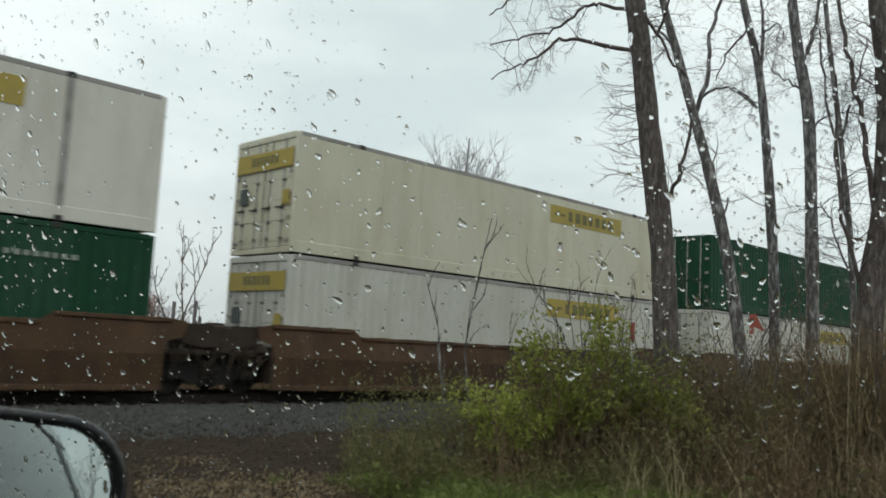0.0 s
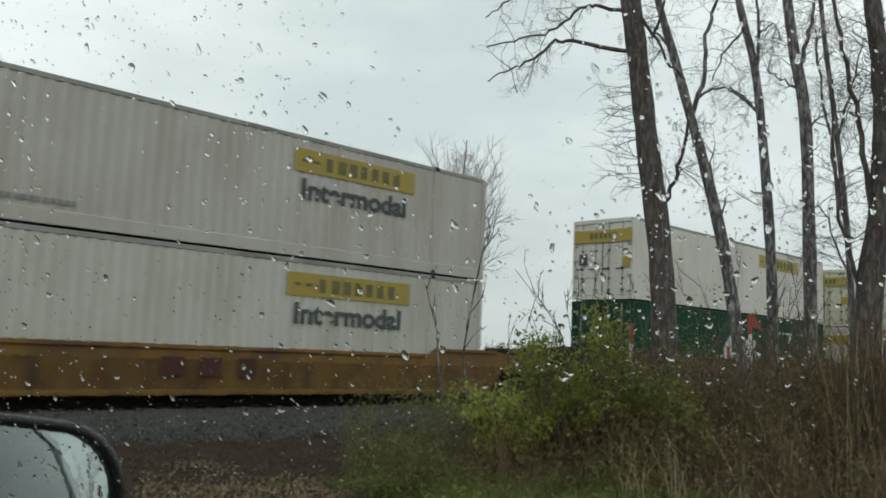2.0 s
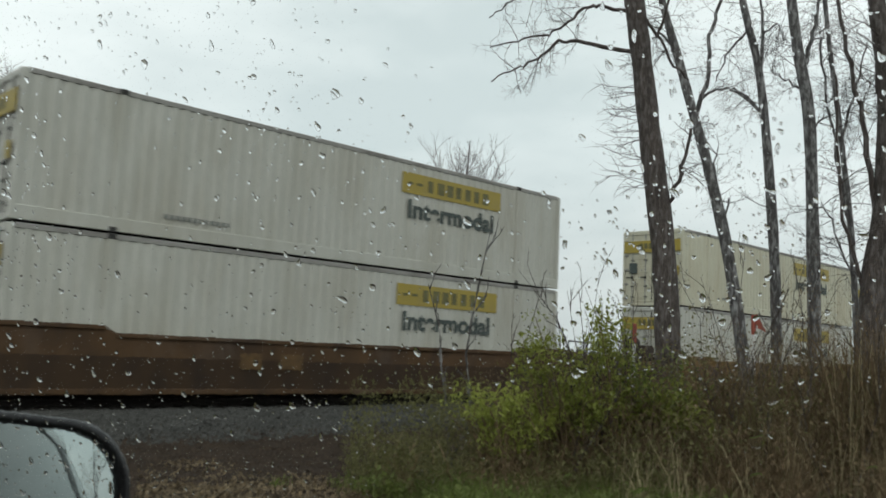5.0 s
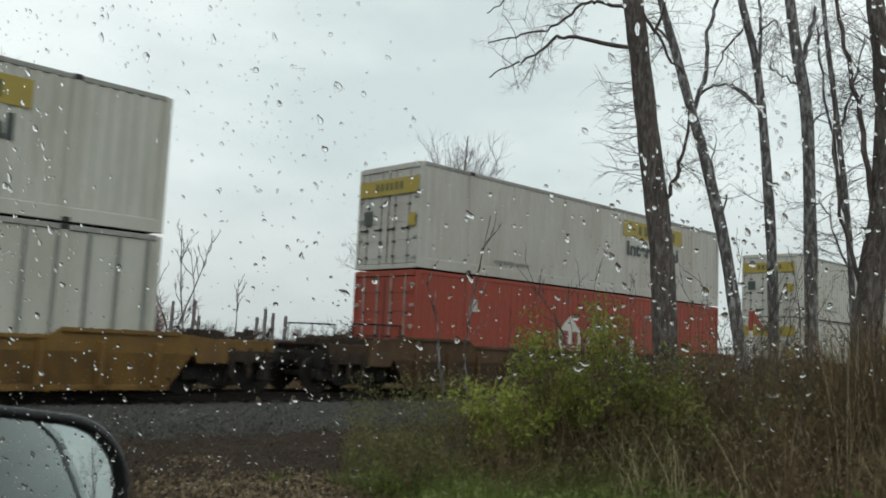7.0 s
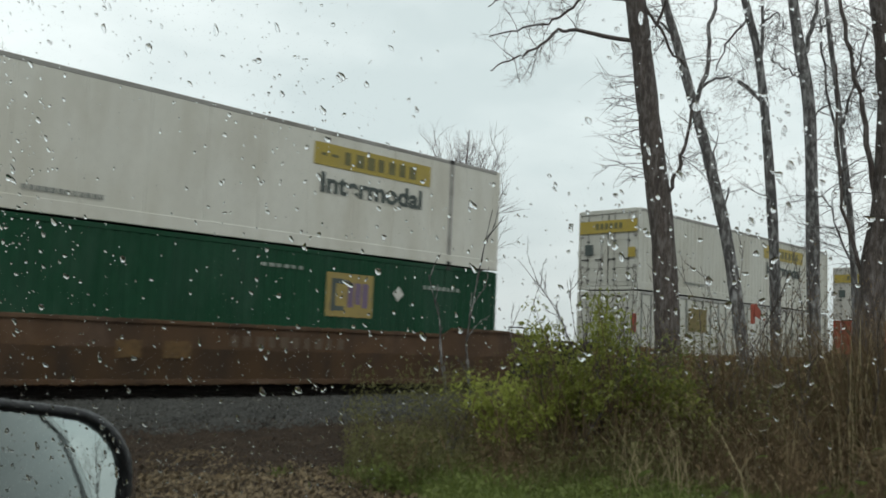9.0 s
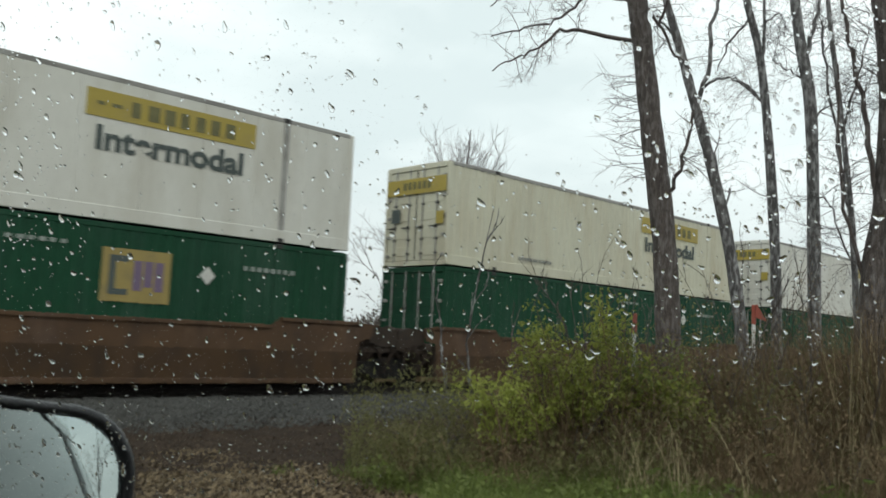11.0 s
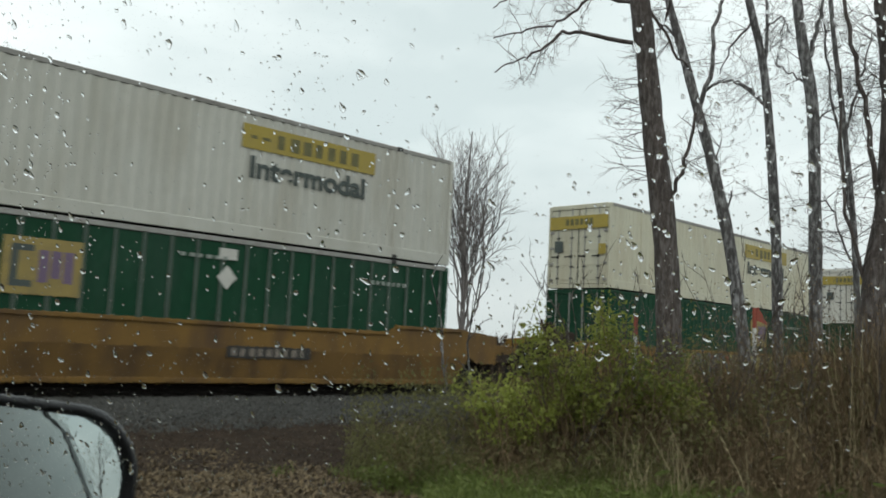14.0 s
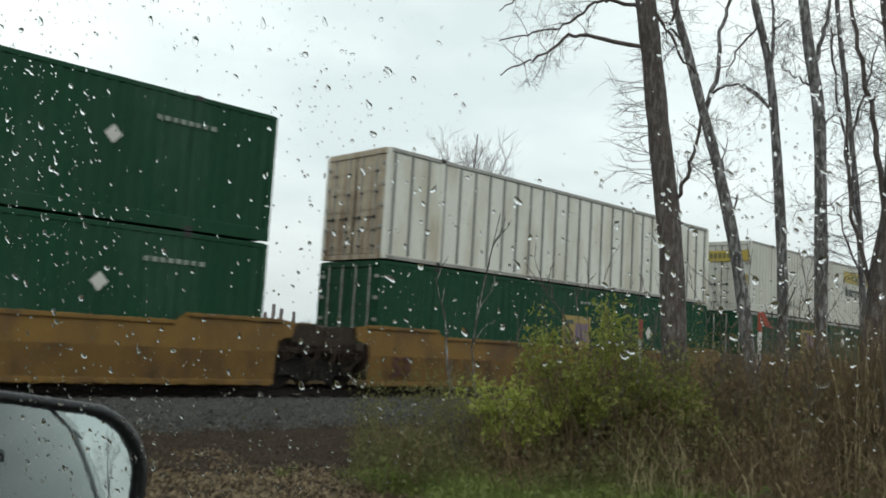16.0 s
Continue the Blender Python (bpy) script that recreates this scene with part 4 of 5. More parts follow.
def bare_tree(x, y, limbs, seed, mat, label, twigs=26, twig_len=1.2, stubs=()):
    """A leafless tree. limbs: (radius at foot, radius at tip, points (sideways, height)); the first is the trunk."""
    rng = random.Random(seed)
    az = math.atan2(x, y)
    right, back = Vector((math.cos(az), -math.sin(az), 0)), Vector((math.sin(az), math.cos(az), 0))
    root = empty("tree", Matrix.Translation((x, y, 0)))
    crown_v, crown_f = [], []
    for i, (r0, r1, line) in enumerate(limbs):
        lean = rng.uniform(-0.25, 0.25) if i else 0
        pts = [right * u + Vector((0, 0, z)) + back * (lean * k * 0.6) for k, (u, z) in enumerate(line)]
        if i == 0:
            pts = [Vector((pts[0].x, pts[0].y, ground_z(x, y) - 0.25))] + pts
        pts = smooth_line(pts, 5)
        if i:
            pts = [p + Vector((rng.gauss(0, 0.02), rng.gauss(0, 0.02), rng.gauss(0, 0.02))) if 0 < k < len(pts) - 1 else p for k, p in enumerate(pts)]
            r0, r1 = r0 * 0.68, r1 * 0.7
        n = len(pts)
        radii = [(r0 + (r1 - r0) * k / (n - 1)) * rng.uniform(0.94, 1.07) for k in range(n)]
        if i == 0:
            radii[0] *= 1.5
            radii[1] *= 1.2
        V, F = [], []
        tube(V, F, pts, radii, 12 if i == 0 else 7)
        mesh_part("trunk" if i == 0 else "limb", raw_mesh("limb", V, F, mat, True), root)
        many = int(twigs * 1.15) if i else twigs // 2
        for k in range(many):
            f = rng.uniform(0.2, 1.0) if i else rng.uniform(0.45, 1.0)
            q = pts[min(n - 2, int(f * (n - 1)))]
            d = (pts[min(n - 1, int(f * (n - 1)) + 1)] - q).normalized()
            out = d.cross(Vector((rng.gauss(0, 1), rng.gauss(0, 1), rng.gauss(0, 1)))).normalized()
            twig(rng, crown_v, crown_f, q, d * 0.35 + out * 0.65, twig_len * rng.uniform(0.4, 1.0), 0.007 + 0.08 * r1 * rng.random(), 2, -0.02, 0.6, 4)
    for u, z, reach in stubs:
        q = right * u + Vector((0, 0, z))
        for k in range(7):
            twig(rng, crown_v, crown_f, q + Vector((0, 0, rng.uniform(-0.25, 0.25))), right * reach + back * rng.gauss(0, 0.2), abs(reach) * rng.uniform(0.4, 1.0), 0.008, 1, 0.0, 0.5, 4, 3)
    mesh_part("twigs", raw_mesh("twigs", crown_v, crown_f, mat), root)
    return tagged(root, label, "tree")


bare_tree(11.99, 7.23, [
    (0.215, 0.145, [(0.03, 0.16), (0.0, 1.18), (-0.1, 2.93), (-0.32, 4.65), (-0.49, 6.05), (-0.7, 7.59), (-0.89, 8.98)]),
    (0.055, 0.014, [(-0.53, 6.17), (-1.42, 6.38), (-1.84, 6.43), (-2.21, 6.17), (-2.58, 6.02), (-2.99, 5.84)]),
    (0.05, 0.014, [(-0.68, 6.84), (-1.16, 7.04), (-1.44, 7.01), (-1.94, 6.67), (-2.56, 6.57), (-3.06, 6.47)]),
    (0.045, 0.023, [(-0.55, 6.75), (-0.34, 6.61), (0.02, 5.98), (0.25, 5.74)]),
    (0.054, 0.032, [(-0.15, 3.55), (0.04, 3.87), (0.18, 4.33), (0.3, 4.96)]),
    (0.045, 0.014, [(-0.71, 7.21), (-1.36, 7.64), (-2.21, 7.49), (-2.68, 7.22), (-3.06, 6.95)]),
    (0.041, 0.014, [(-0.26, 6.42), (-0.08, 6.98), (0.09, 7.73)])],
    3, M_BARK, "tall leafless tree with dark wet bark", 13, 0.8,
    [(-0.5, 5.5, -0.75), (-0.45, 5.05, -0.85), (-0.4, 4.65, -0.8), (-0.35, 4.2, -0.8), (-0.45, 5.9, -0.5)])
bare_tree(15.2, 7.61, [
    (0.14, 0.062, [(0.04, 0.01), (0.0, 1.23), (-0.28, 3.2), (-0.63, 4.81), (-0.96, 6.04), (-1.26, 7.18), (-1.55, 8.24), (-1.79, 9.55)]),
    (0.071, 0.033, [(-0.94, 5.87), (-0.68, 6.69), (-0.63, 7.48), (-0.43, 8.25), (-0.28, 9.04)]),
    (0.049, 0.022, [(-0.92, 6.04), (-0.67, 6.38), (-0.26, 6.45), (0.2, 6.04)]),
    (0.044, 0.016, [(-0.39, 3.73), (-0.29, 4.32)]),
    (0.044, 0.016, [(-1.26, 7.18), (-1.59, 7.66), (-1.75, 7.56)]),
    (0.033, 0.011, [(-0.53, 4.81), (-0.48, 5.36)])],
    7, M_BARK_GREY, "leaning leafless tree with grey wet bark", 6, 0.8)
bare_tree(17.26, 7.94, [
    (0.135, 0.065, [(0.03, -0.09), (0.0, 1.26), (-0.05, 3.44), (-0.21, 5.93), (-0.38, 7.52), (-0.68, 8.91), (-0.85, 10.2)]),
    (0.061, 0.031, [(-0.33, 7.27), (-0.29, 8.38), (-0.37, 9.38)]),
    (0.055, 0.025, [(-0.27, 6.41), (-0.58, 6.86), (-0.92, 7.06)]),
    (0.043, 0.018, [(-0.61, 8.34), (-0.98, 7.94), (-1.24, 7.33)]),
    (0.037, 0.012, [(-0.34, 8.13), (-0.02, 8.35), (0.14, 7.97)])],
    11, M_BARK_GREY, "slender leafless tree with grey wet bark", 12, 1.0)
bare_tree(16.62, 6.91, [
    (0.15, 0.085, [(0.01, 0.03), (0.0, 1.29), (-0.03, 3.87), (-0.09, 6.09), (-0.29, 7.48), (-0.42, 8.66), (-0.48, 9.73)]),
    (0.076, 0.035, [(-0.19, 7.12), (-0.01, 7.8), (0.16, 8.7)]),
    (0.035, 0.012, [(-0.27, 6.67), (-0.53, 6.87), (-0.79, 7.06)]),
    (0.035, 0.012, [(-0.09, 5.76), (0.24, 6.07), (0.63, 6.1)])],
    13, M_BARK_GREY, "straight leafless tree with grey wet bark", 15, 1.0)
bare_tree(15.0, 5.56, [
    (0.068, 0.034, [(0.04, 0.22), (0.02, 1.32), (-0.05, 3.38), (-0.24, 5.53), (-0.39, 6.95), (-0.5, 8.4)]),
    (0.047, 0.021, [(-0.07, 3.57), (-0.24, 4.54), (-0.43, 5.94), (-0.52, 6.96)]),
    (0.041, 0.016, [(-0.2, 5.13), (0.03, 6.0), (0.21, 6.88)]),
    (0.031, 0.01, [(-0.03, 2.81), (-0.33, 3.58), (-0.52, 4.07)])],
    17, M_BARK_GREY, "thin leafless tree with many upright shoots", 19, 1.1)
bare_tree(13.19, 4.69, [
    (0.25, 0.10, [(-0.08, 0.36), (-0.02, 1.32), (0.08, 2.7), (0.22, 3.69), (0.26, 5.37), (0.15, 6.5), (0.08, 7.48)]),
    (0.072, 0.032, [(0.11, 2.86), (0.06, 3.86), (-0.12, 5.15), (-0.31, 6.21), (-0.46, 7.3)]),
    (0.045, 0.018, [(0.24, 4.95), (0.11, 5.64), (0.29, 6.49)]),
    (0.045, 0.018, [(0.21, 4.11), (0.43, 4.93), (0.59, 6.1)]),
    (0.05, 0.02, [(0.0, 2.1), (-0.25, 3.0), (-0.4, 4.2), (-0.42, 5.6)])],
    19, M_BARK, "thick dark leafless tree with spreading limbs", 18, 1.0)


def sapling(x, y, height, seed, mat, label, stems=1, lean=0.05, r=0.02, kids=7, spread=0.3, side=(0.14, 0.32)):
    rng = random.Random(seed)
    root = empty("sapling", Matrix.Translation((x, y, ground_z(x, y))))
    V, F = [], []
    for s in range(stems):
        twig(rng, V, F, Vector((0.1 * s, 0.03 * s, -0.1)), Vector((lean * rng.gauss(0, 1), lean * rng.gauss(0, 1), 1)), height * (1 - 0.25 * s), r, 2, 0.16, spread, kids, 6, side)
    mesh_part("stem", raw_mesh("stem", V, F, mat), root)
    return tagged(root, label, "sapling")


sapling(9.52, 9.52, 4.0, 5, M_BARK_GREY, "thin bare twin-stemmed sapling in front of the track", 2, 0.012, 0.024, 8, 0.3, (0.07, 0.16))
for i, (x, y, h) in enumerate(((18.2, 35.6, 6.6), (19.3, 35.0, 7.0), (20.15, 34.6, 6.2), (18.8, 36.5, 5.2), (21.5, 36.0, 4.6))):
    sapling(x, y, h, 30 + i, M_FAR, "thin bare sapling beyond the track", 1, 0.03, 0.05, 7, 0.34, (0.12, 0.25))


def crown_tree(x, y, height, spread, seed, label, trunk_r, forks, mat=M_FAR_BARK, low=0.12, fine=3, reach=0.65):
    """A distant leafless tree with a vase of rising branches."""
    rng = random.Random(seed)
    root = empty("tree", Matrix.Translation((x, y, ground_z(x, y))))
    V, F = [], []
    line = smooth_line([Vector((0, 0, -0.2)), Vector((0.1, 0.05, height * 0.25)), Vector((-0.1, 0.1, height * 0.55)), Vector((0.15, 0, height * 0.9))], 4)
    tube(V, F, line, [trunk_r * (1 - 0.85 * k / (len(line) - 1)) for k in range(len(line))], 8)
    mesh_part("trunk", raw_mesh("trunk", V, F, mat, True), root)
    V, F = [], []
    for k in range(forks):
        f = low + (0.92 - low) * (k / forks)
        q = line[min(len(line) - 1, int(f * (len(line) - 1)))]
        a = rng.uniform(0, 6.28)
        d = Vector((math.cos(a) * spread, math.sin(a) * spread, 1.0))
        twig(rng, V, F, q, d, (height * (1.0 - f) * rng.uniform(0.75, 1.0) + height * 0.06) * reach, trunk_r * 0.45 * (1.1 - f), fine, 0.10, 0.36, 5, 5, (0.35, 0.6))
    mesh_part("branches", raw_mesh("branches", V, F, mat), root)
    return tagged(root, label, "tree")


crown_tree(44.3, 43.35, 18.8, 0.11, 57, "distant bare tree with a rounded crown", 0.24, 26, reach=0.66)
crown_tree(41.4, 46.2, 11.0, 0.14, 52, "distant bare spreading tree beyond the track", 0.20, 16, reach=0.78)
crown_tree(6.2, 39.6, 16.3, 0.46, 53, "distant bare tree with drooping side branches", 0.26, 44, fine=4, reach=0.74)


def leafy_tree(x, y, z, rx, rz, count, seed, label, mat):
    """A low tree that keeps its dead leaves: a branching frame and many leaves in clumps."""
    rng = random.Random(seed)
    root = empty("tree", Matrix.Translation((x, y, ground_z(x, y))))
    V, F = [], []
    for k in range(16):
        a = rng.uniform(0, 6.28)
        twig(rng, V, F, Vector((0.2 * math.cos(a), 0.2 * math.sin(a), -0.1)), Vector((math.cos(a) * 0.9, math.sin(a) * 0.9, 1.1)), (z + rz) * rng.uniform(0.7, 1.0), 0.08, 2, 0.05, 0.5, 5, 4)
    mesh_part("branches", raw_mesh("branches", V, F, M_FAR_BARK), root)
    LV, LF = [], []
    for c in range(70):
        a, e, r = rng.uniform(0, 6.28), rng.uniform(-0.7, 1.0), rng.uniform(0.5, 1.0)
        c0 = Vector((math.cos(a) * rx * r * math.sqrt(1 - min(0.98, e * e)), math.sin(a) * rx * r * math.sqrt(1 - min(0.98, e * e)), z + e * rz * r))
        for k in range(count // 28):
            p = c0 + Vector((rng.gauss(0, 0.42), rng.gauss(0, 0.42), rng.gauss(0, 0.36)))
            m = Euler((rng.uniform(0, 6.28), rng.uniform(0, 6.28), rng.uniform(0, 6.28))).to_matrix()
            s, b = rng.uniform(0.05, 0.10), len(LV)
            LV.extend(p + m @ Vector(v) * s for v in ((-1, 0, 0), (0, -0.6, 0.1), (1, 0, 0), (0, 0.6, 0.1)))
            LF.append((b, b + 1, b + 2, b + 3))
    mesh_part("crown", raw_mesh("crown", LV, LF, mat), root)
    return tagged(root, label, "tree")


leafy_tree(20.6, 58.5, 3.0, 3.4, 3.2, 6000, 61, "rust-brown oak that keeps its dead leaves", M_HAZY_RUST_LEAF)
leafy_tree(15.8, 57.0, 2.8, 3.0, 2.8, 4500, 62, "rust-brown oak beyond the track", M_HAZY_RUST_LEAF)
leafy_tree(26.2, 56.2, 2.4, 2.0, 2.4, 3500, 63, "small rust-brown tree with thinning leaves", M_HAZY_RUST_LEAF)
leafy_tree(34.0, 40.0, 1.6, 2.2, 1.5, 2500, 64, "dull brown shrub at the field edge", M_FAR)


def utility_pole(x, y):
    root = empty("utility_pole", Matrix.Translation((x, y, ground_z(x, y))))
    part("pole", rod(B(), (0, 0, -0.3), (0.05, 0, 6.7), 0.15, 10, 0.11), M_FAR, root)
    for z, w in ((6.25, 0.95), (5.6, 0.95)):
        arm = part("crossarm", box(B(), -w, w, -0.05, 0.05, z - 0.06, z + 0.06, bevel=0.01), M_FAR, root)
        arm.matrix_basis = pose(0, 0, 0, 0, 0, -43)
    brace = part("brace", rod(B(), (0, 0, 4.6), (-0.75, 0.7, 5.55), 0.03, 6), M_FAR, root)
    tagged(root, "dark wooden utility pole with two crossarms", "utility pole")


utility_pole(32.75, 35.1)


def old_posts():
    for i, (az, top) in enumerate(((27.4, 3.3), (28.7, 3.4), (29.0, 2.7), (32.6, 2.8), (33.1, 3.2), (33.6, 3.0), (34.4, 2.9), (36.0, 2.0), (37.6, 2.2), (38.6, 1.9))):
        a = radians(az)
        x, y = 41 * math.sin(a), 41 * math.cos(a)
        ob = finish("wooden_post", rod(B(), (0, 0, -0.2), (0.05, 0, top - 0.6 - ground_z(x, y)), 0.10, 8, 0.08), M_FAR_BARK)
        ob.matrix_basis = Matrix.Translation((x, y, ground_z(x, y)))
        tagged(ob, "weathered grey wooden post beyond the track", "post", group="posts beyond the track")


old_posts()


def far_verge():
    """Rank weeds on the far side of the track."""
    rng = random.Random(75)
    spots = []
    for i in range(9000):
        y = rng.uniform(22.6, 28.0)
        spots.append((rng.uniform(-1, 75), y, rng.uniform(0.5, 1.35), rng.uniform(0.01, 0.02), abs(rng.gauss(0, 0.4))))
    blades("far_weeds", spots, M_DRY, "brown weeds on the far side of the track", "weeds", 76)


def far_scrub():
    """A low band of leafless scrub along the field, beyond the track."""
    rng = random.Random(71)
    V, F = [], []
    for i in range(900):
        x = rng.uniform(5, 130)
        y = rng.uniform(62, 84) - x * 0.12
        h = rng.uniform(0.6, 1.9) * (1.3 if noise.noise((x * 0.08, 0, 0)) > 0.1 else 0.8)
        b = Vector((x, y, ground_z(x, y) - 0.1))
        for k in range(3):
            twig(rng, V, F, b, Vector((rng.gauss(0, 0.35), rng.gauss(0, 0.35), 1)), h * rng.uniform(0.6, 1.0), 0.04, 1, 0.05, 0.5, 3, 3)
    ob = mesh_part("scrub", raw_mesh("scrub", V, F, M_FAR))
    tagged(ob, "distant leafless brown scrub along a field", "scrub", kind="stuff")
    V, F = [], []
    for i in range(260):
        x = rng.uniform(-60, 420)
        y = 190 - x * 0.1 + rng.uniform(-14, 14)
        b = Vector((x, y, -0.6))
        h = rng.uniform(3.2, 6.0)
        for k in range(4):
            twig(rng, V, F, b, Vector((rng.gauss(0, 0.4), rng.gauss(0, 0.4), 1)), h * rng.uniform(0.6, 1.0), 0.14, 2, 0.05, 0.5, 3, 3)
    ob = mesh_part("treeline", raw_mesh("treeline", V, F, M_FAR))
    tagged(ob, "far bare treeline on the horizon", "treeline", kind="stuff")


far_scrub()


# ---- verge plants between the car and the track ----
def polar(az, r):
    a = radians(az)
    return r * math.sin(a), r * math.cos(a)


def blades(name, spots, mat, label, category, seed):
    """Bent tapered stems. spots: (x, y, height, width, lean)."""
    rng = random.Random(seed)
    V, F = [], []
    for x, y, h, w, lean in spots:
        z = ground_z(x, y) - 0.02
        a, face = rng.uniform(0, 6.28), rng.uniform(0, 3.14)
        dx, dy = math.cos(a) * lean * h, math.sin(a) * lean * h
        cx, cy = math.cos(face) * w, math.sin(face) * w
        b = len(V)
        for k, (t, ww) in enumerate(((0, 1.0), (0.45, 0.85), (0.8, 0.55), (1.0, 0.1))):
            bx, by = x + dx * t * t, y + dy * t * t
            V.append((bx - cx * ww, by - cy * ww, z + h * t * (1 - 0.12 * lean * t)))
            V.append((bx + cx * ww, by + cy * ww, z + h * t * (1 - 0.12 * lean * t)))
        for k in range(3):
            F.append((b + 2 * k, b + 2 * k + 1, b + 2 * k + 3, b + 2 * k + 2))
    ob = mesh_part(name, raw_mesh(name, V, F, mat))
    return tagged(ob, label, category, kind="stuff")


def weed_height(az):
    """How high the rank growth stands along the verge."""
    pts = ((36, 0.1), (38.2, 0.35), (40, 1.15), (44, 1.2), (48, 1.2), (52, 1.4), (58, 1.85), (64, 2.2), (70, 2.55), (80, 3.0))
    for (a, h), (b, k) in zip(pts, pts[1:]):
        if az <= b:
            return h + (k - h) * max(0.0, az - a) / (b - a)
    return 2.5


def near_edge(az):
    return 10.4 + 0.5 * noise.noise((az * 0.25, 0, 5)) - 0.01 * (az - 50)


def weed_spots(count, seed, lo, hi, width, lean, r0, r1, low_az=37.0):
    rng = random.Random(seed)
    out = []
    while len(out) < count:
        az = rng.uniform(low_az, 80)
        r = near_edge(az) + rng.uniform(r0, r1)
        x, y = polar(az, r)
        if noise.noise((x * 0.9, y * 0.9, seed)) < -0.22:
            continue
        k = min(1.0, 0.16 + (r - near_edge(az)) * 0.36)
        out.append((x, y, weed_height(az) * (1 + 0.45 * noise.noise((az * 0.5, r * 0.8, 1.0))) * k * rng.uniform(lo, hi), width * rng.uniform(0.6, 1.4), abs(rng.gauss(0, lean))))
    return out


blades("dry_weeds", weed_spots(21000, 81, 0.35, 1.0, 0.006, 0.5, 0.2, 4.2, 47.0), M_DRY, "tall dry brown weeds in a rank tangle", "weeds", 82)
blades("olive_weeds", weed_spots(1700, 85, 0.35, 1.0, 0.006, 0.35, 0.3, 2.6, 38.6), M_UNDER, "dull olive weeds thinning out towards the track", "weeds", 86)
blades("straw_stems", weed_spots(750, 83, 0.5, 1.05, 0.006, 0.5, -0.2, 1.8, 48), M_STRAW, "bleached straw stems among the weeds", "dry grass", 84)


def straw_tuft(az, r, count, seed):
    """A tuft of tall bleached grass fanning out from one foot."""
    rng = random.Random(seed)
    x0, y0 = polar(az, r)
    spots = [(x0 + rng.gauss(0, 0.12), y0 + rng.gauss(0, 0.12), rng.uniform(0.55, 1.25), rng.uniform(0.003, 0.006), abs(rng.gauss(0.2, 0.3))) for _ in range(count)]
    blades("straw_tuft", spots, M_STRAW, "tuft of tall bleached grass in the verge", "dry grass", seed + 1)


straw_tuft(57.6, 9.9, 20, 301)
straw_tuft(59.2, 10.2, 12, 303)
straw_tuft(63.0, 10.0, 8, 305)


def shoots():
    """Thin dark upright shoots among the weeds, in front of the trees."""
    rng = random.Random(87)
    for i in range(46):
        az = rng.uniform(51, 71)
        x, y = polar(az, rng.uniform(11.2, 14.5))
        sapling(x, y, rng.uniform(1.9, 3.6), 400 + i, M_BARK, "thin dark leafless shoot among tall weeds", 2, 0.12, 0.012, 6, 0.3, (0.10, 0.22))


shoots()
far_verge()


def leaf_cloud(name, centres, per, mat, seed, size, fuzz, droop=0.7):
    """Pointed folded leaves around many centres."""
    rng = np.random.default_rng(seed)
    V, F = [], []
    for c in centres:
        for k in range(per):
            p = np.array(c) + rng.normal(0, 1, 3) * fuzz
            m = np.array(Euler((rng.normal(0, droop), rng.normal(0, droop), rng.uniform(0, 6.28))).to_matrix())
            s, b = rng.uniform(*size), len(V)
            for v in ((-1, 0, 0), (-0.35, -0.42, 0.14), (0.4, -0.3, 0.1), (1, 0, -0.1), (0.4, 0.3, 0.1), (-0.35, 0.42, 0.14), (0, 0, 0)):
                V.append(m @ np.array(v) * s + p)
            F.extend((b + i, b + (i + 1) % 6, b + 6) for i in range(6))
    return raw_mesh(name, V, F, mat)


def undergrowth():
    rng = random.Random(91)
    mid, brown, herb = [], [], []
    while len(mid) + len(brown) < 3600:
        az = rng.uniform(39.0, 80)
        edge = near_edge(az)
        r = edge + rng.uniform(-0.6, 3.4)
        x, y = polar(az, r)
        clump = noise.noise((x * 1.1, y * 1.1, 4.0))
        if clump < (-0.05 if az < 48 else -0.3):
            continue
        top = weed_height(az) * (1 + 0.5 * clump) * min(1.0, 0.15 + (r - edge + 0.6) * 0.3)
        z = ground_z(x, y) + top * rng.random() ** 0.8
        patch = noise.noise((x * 0.6, y * 0.6, z * 0.7 + 9))
        (mid if patch + (56 - az) * 0.04 > 0.0 else brown).append((x, y, z))
    while len(herb) < 1500:
        az = rng.uniform(40, 80)
        edge = near_edge(az)
        r = edge + rng.uniform(-2.4, 0.5)
        x, y = polar(az, r)
        if noise.noise((x * 1.0, y * 1.0, 14.0)) + min(0.35, (az - 47) * 0.025) < 0.1:
            continue
        herb.append((x, y, ground_z(x, y) + rng.uniform(0.02, 0.3)))
    ob = mesh_part("undergrowth", leaf_cloud("undergrowth", mid, 15, M_UNDER, 92, (0.014, 0.036), (0.13, 0.13, 0.13)))
    tagged(ob, "dull olive-green undergrowth along the verge", "undergrowth", kind="stuff")
    ob = mesh_part("dead_leaves", leaf_cloud("dead_leaves", brown, 13, M_DRY, 93, (0.008, 0.022), (0.12, 0.12, 0.18), 1.2))
    tagged(ob, "shrivelled brown leaves and seed heads on weeds", "dead plants", kind="stuff")
    ob = mesh_part("herbs", leaf_cloud("herbs", herb, 9, M_HERB, 94, (0.02, 0.05), (0.10, 0.10, 0.05), 0.5))
    tagged(ob, "broad green herb leaves at the foot of the weeds", "herbs", kind="stuff")


undergrowth()


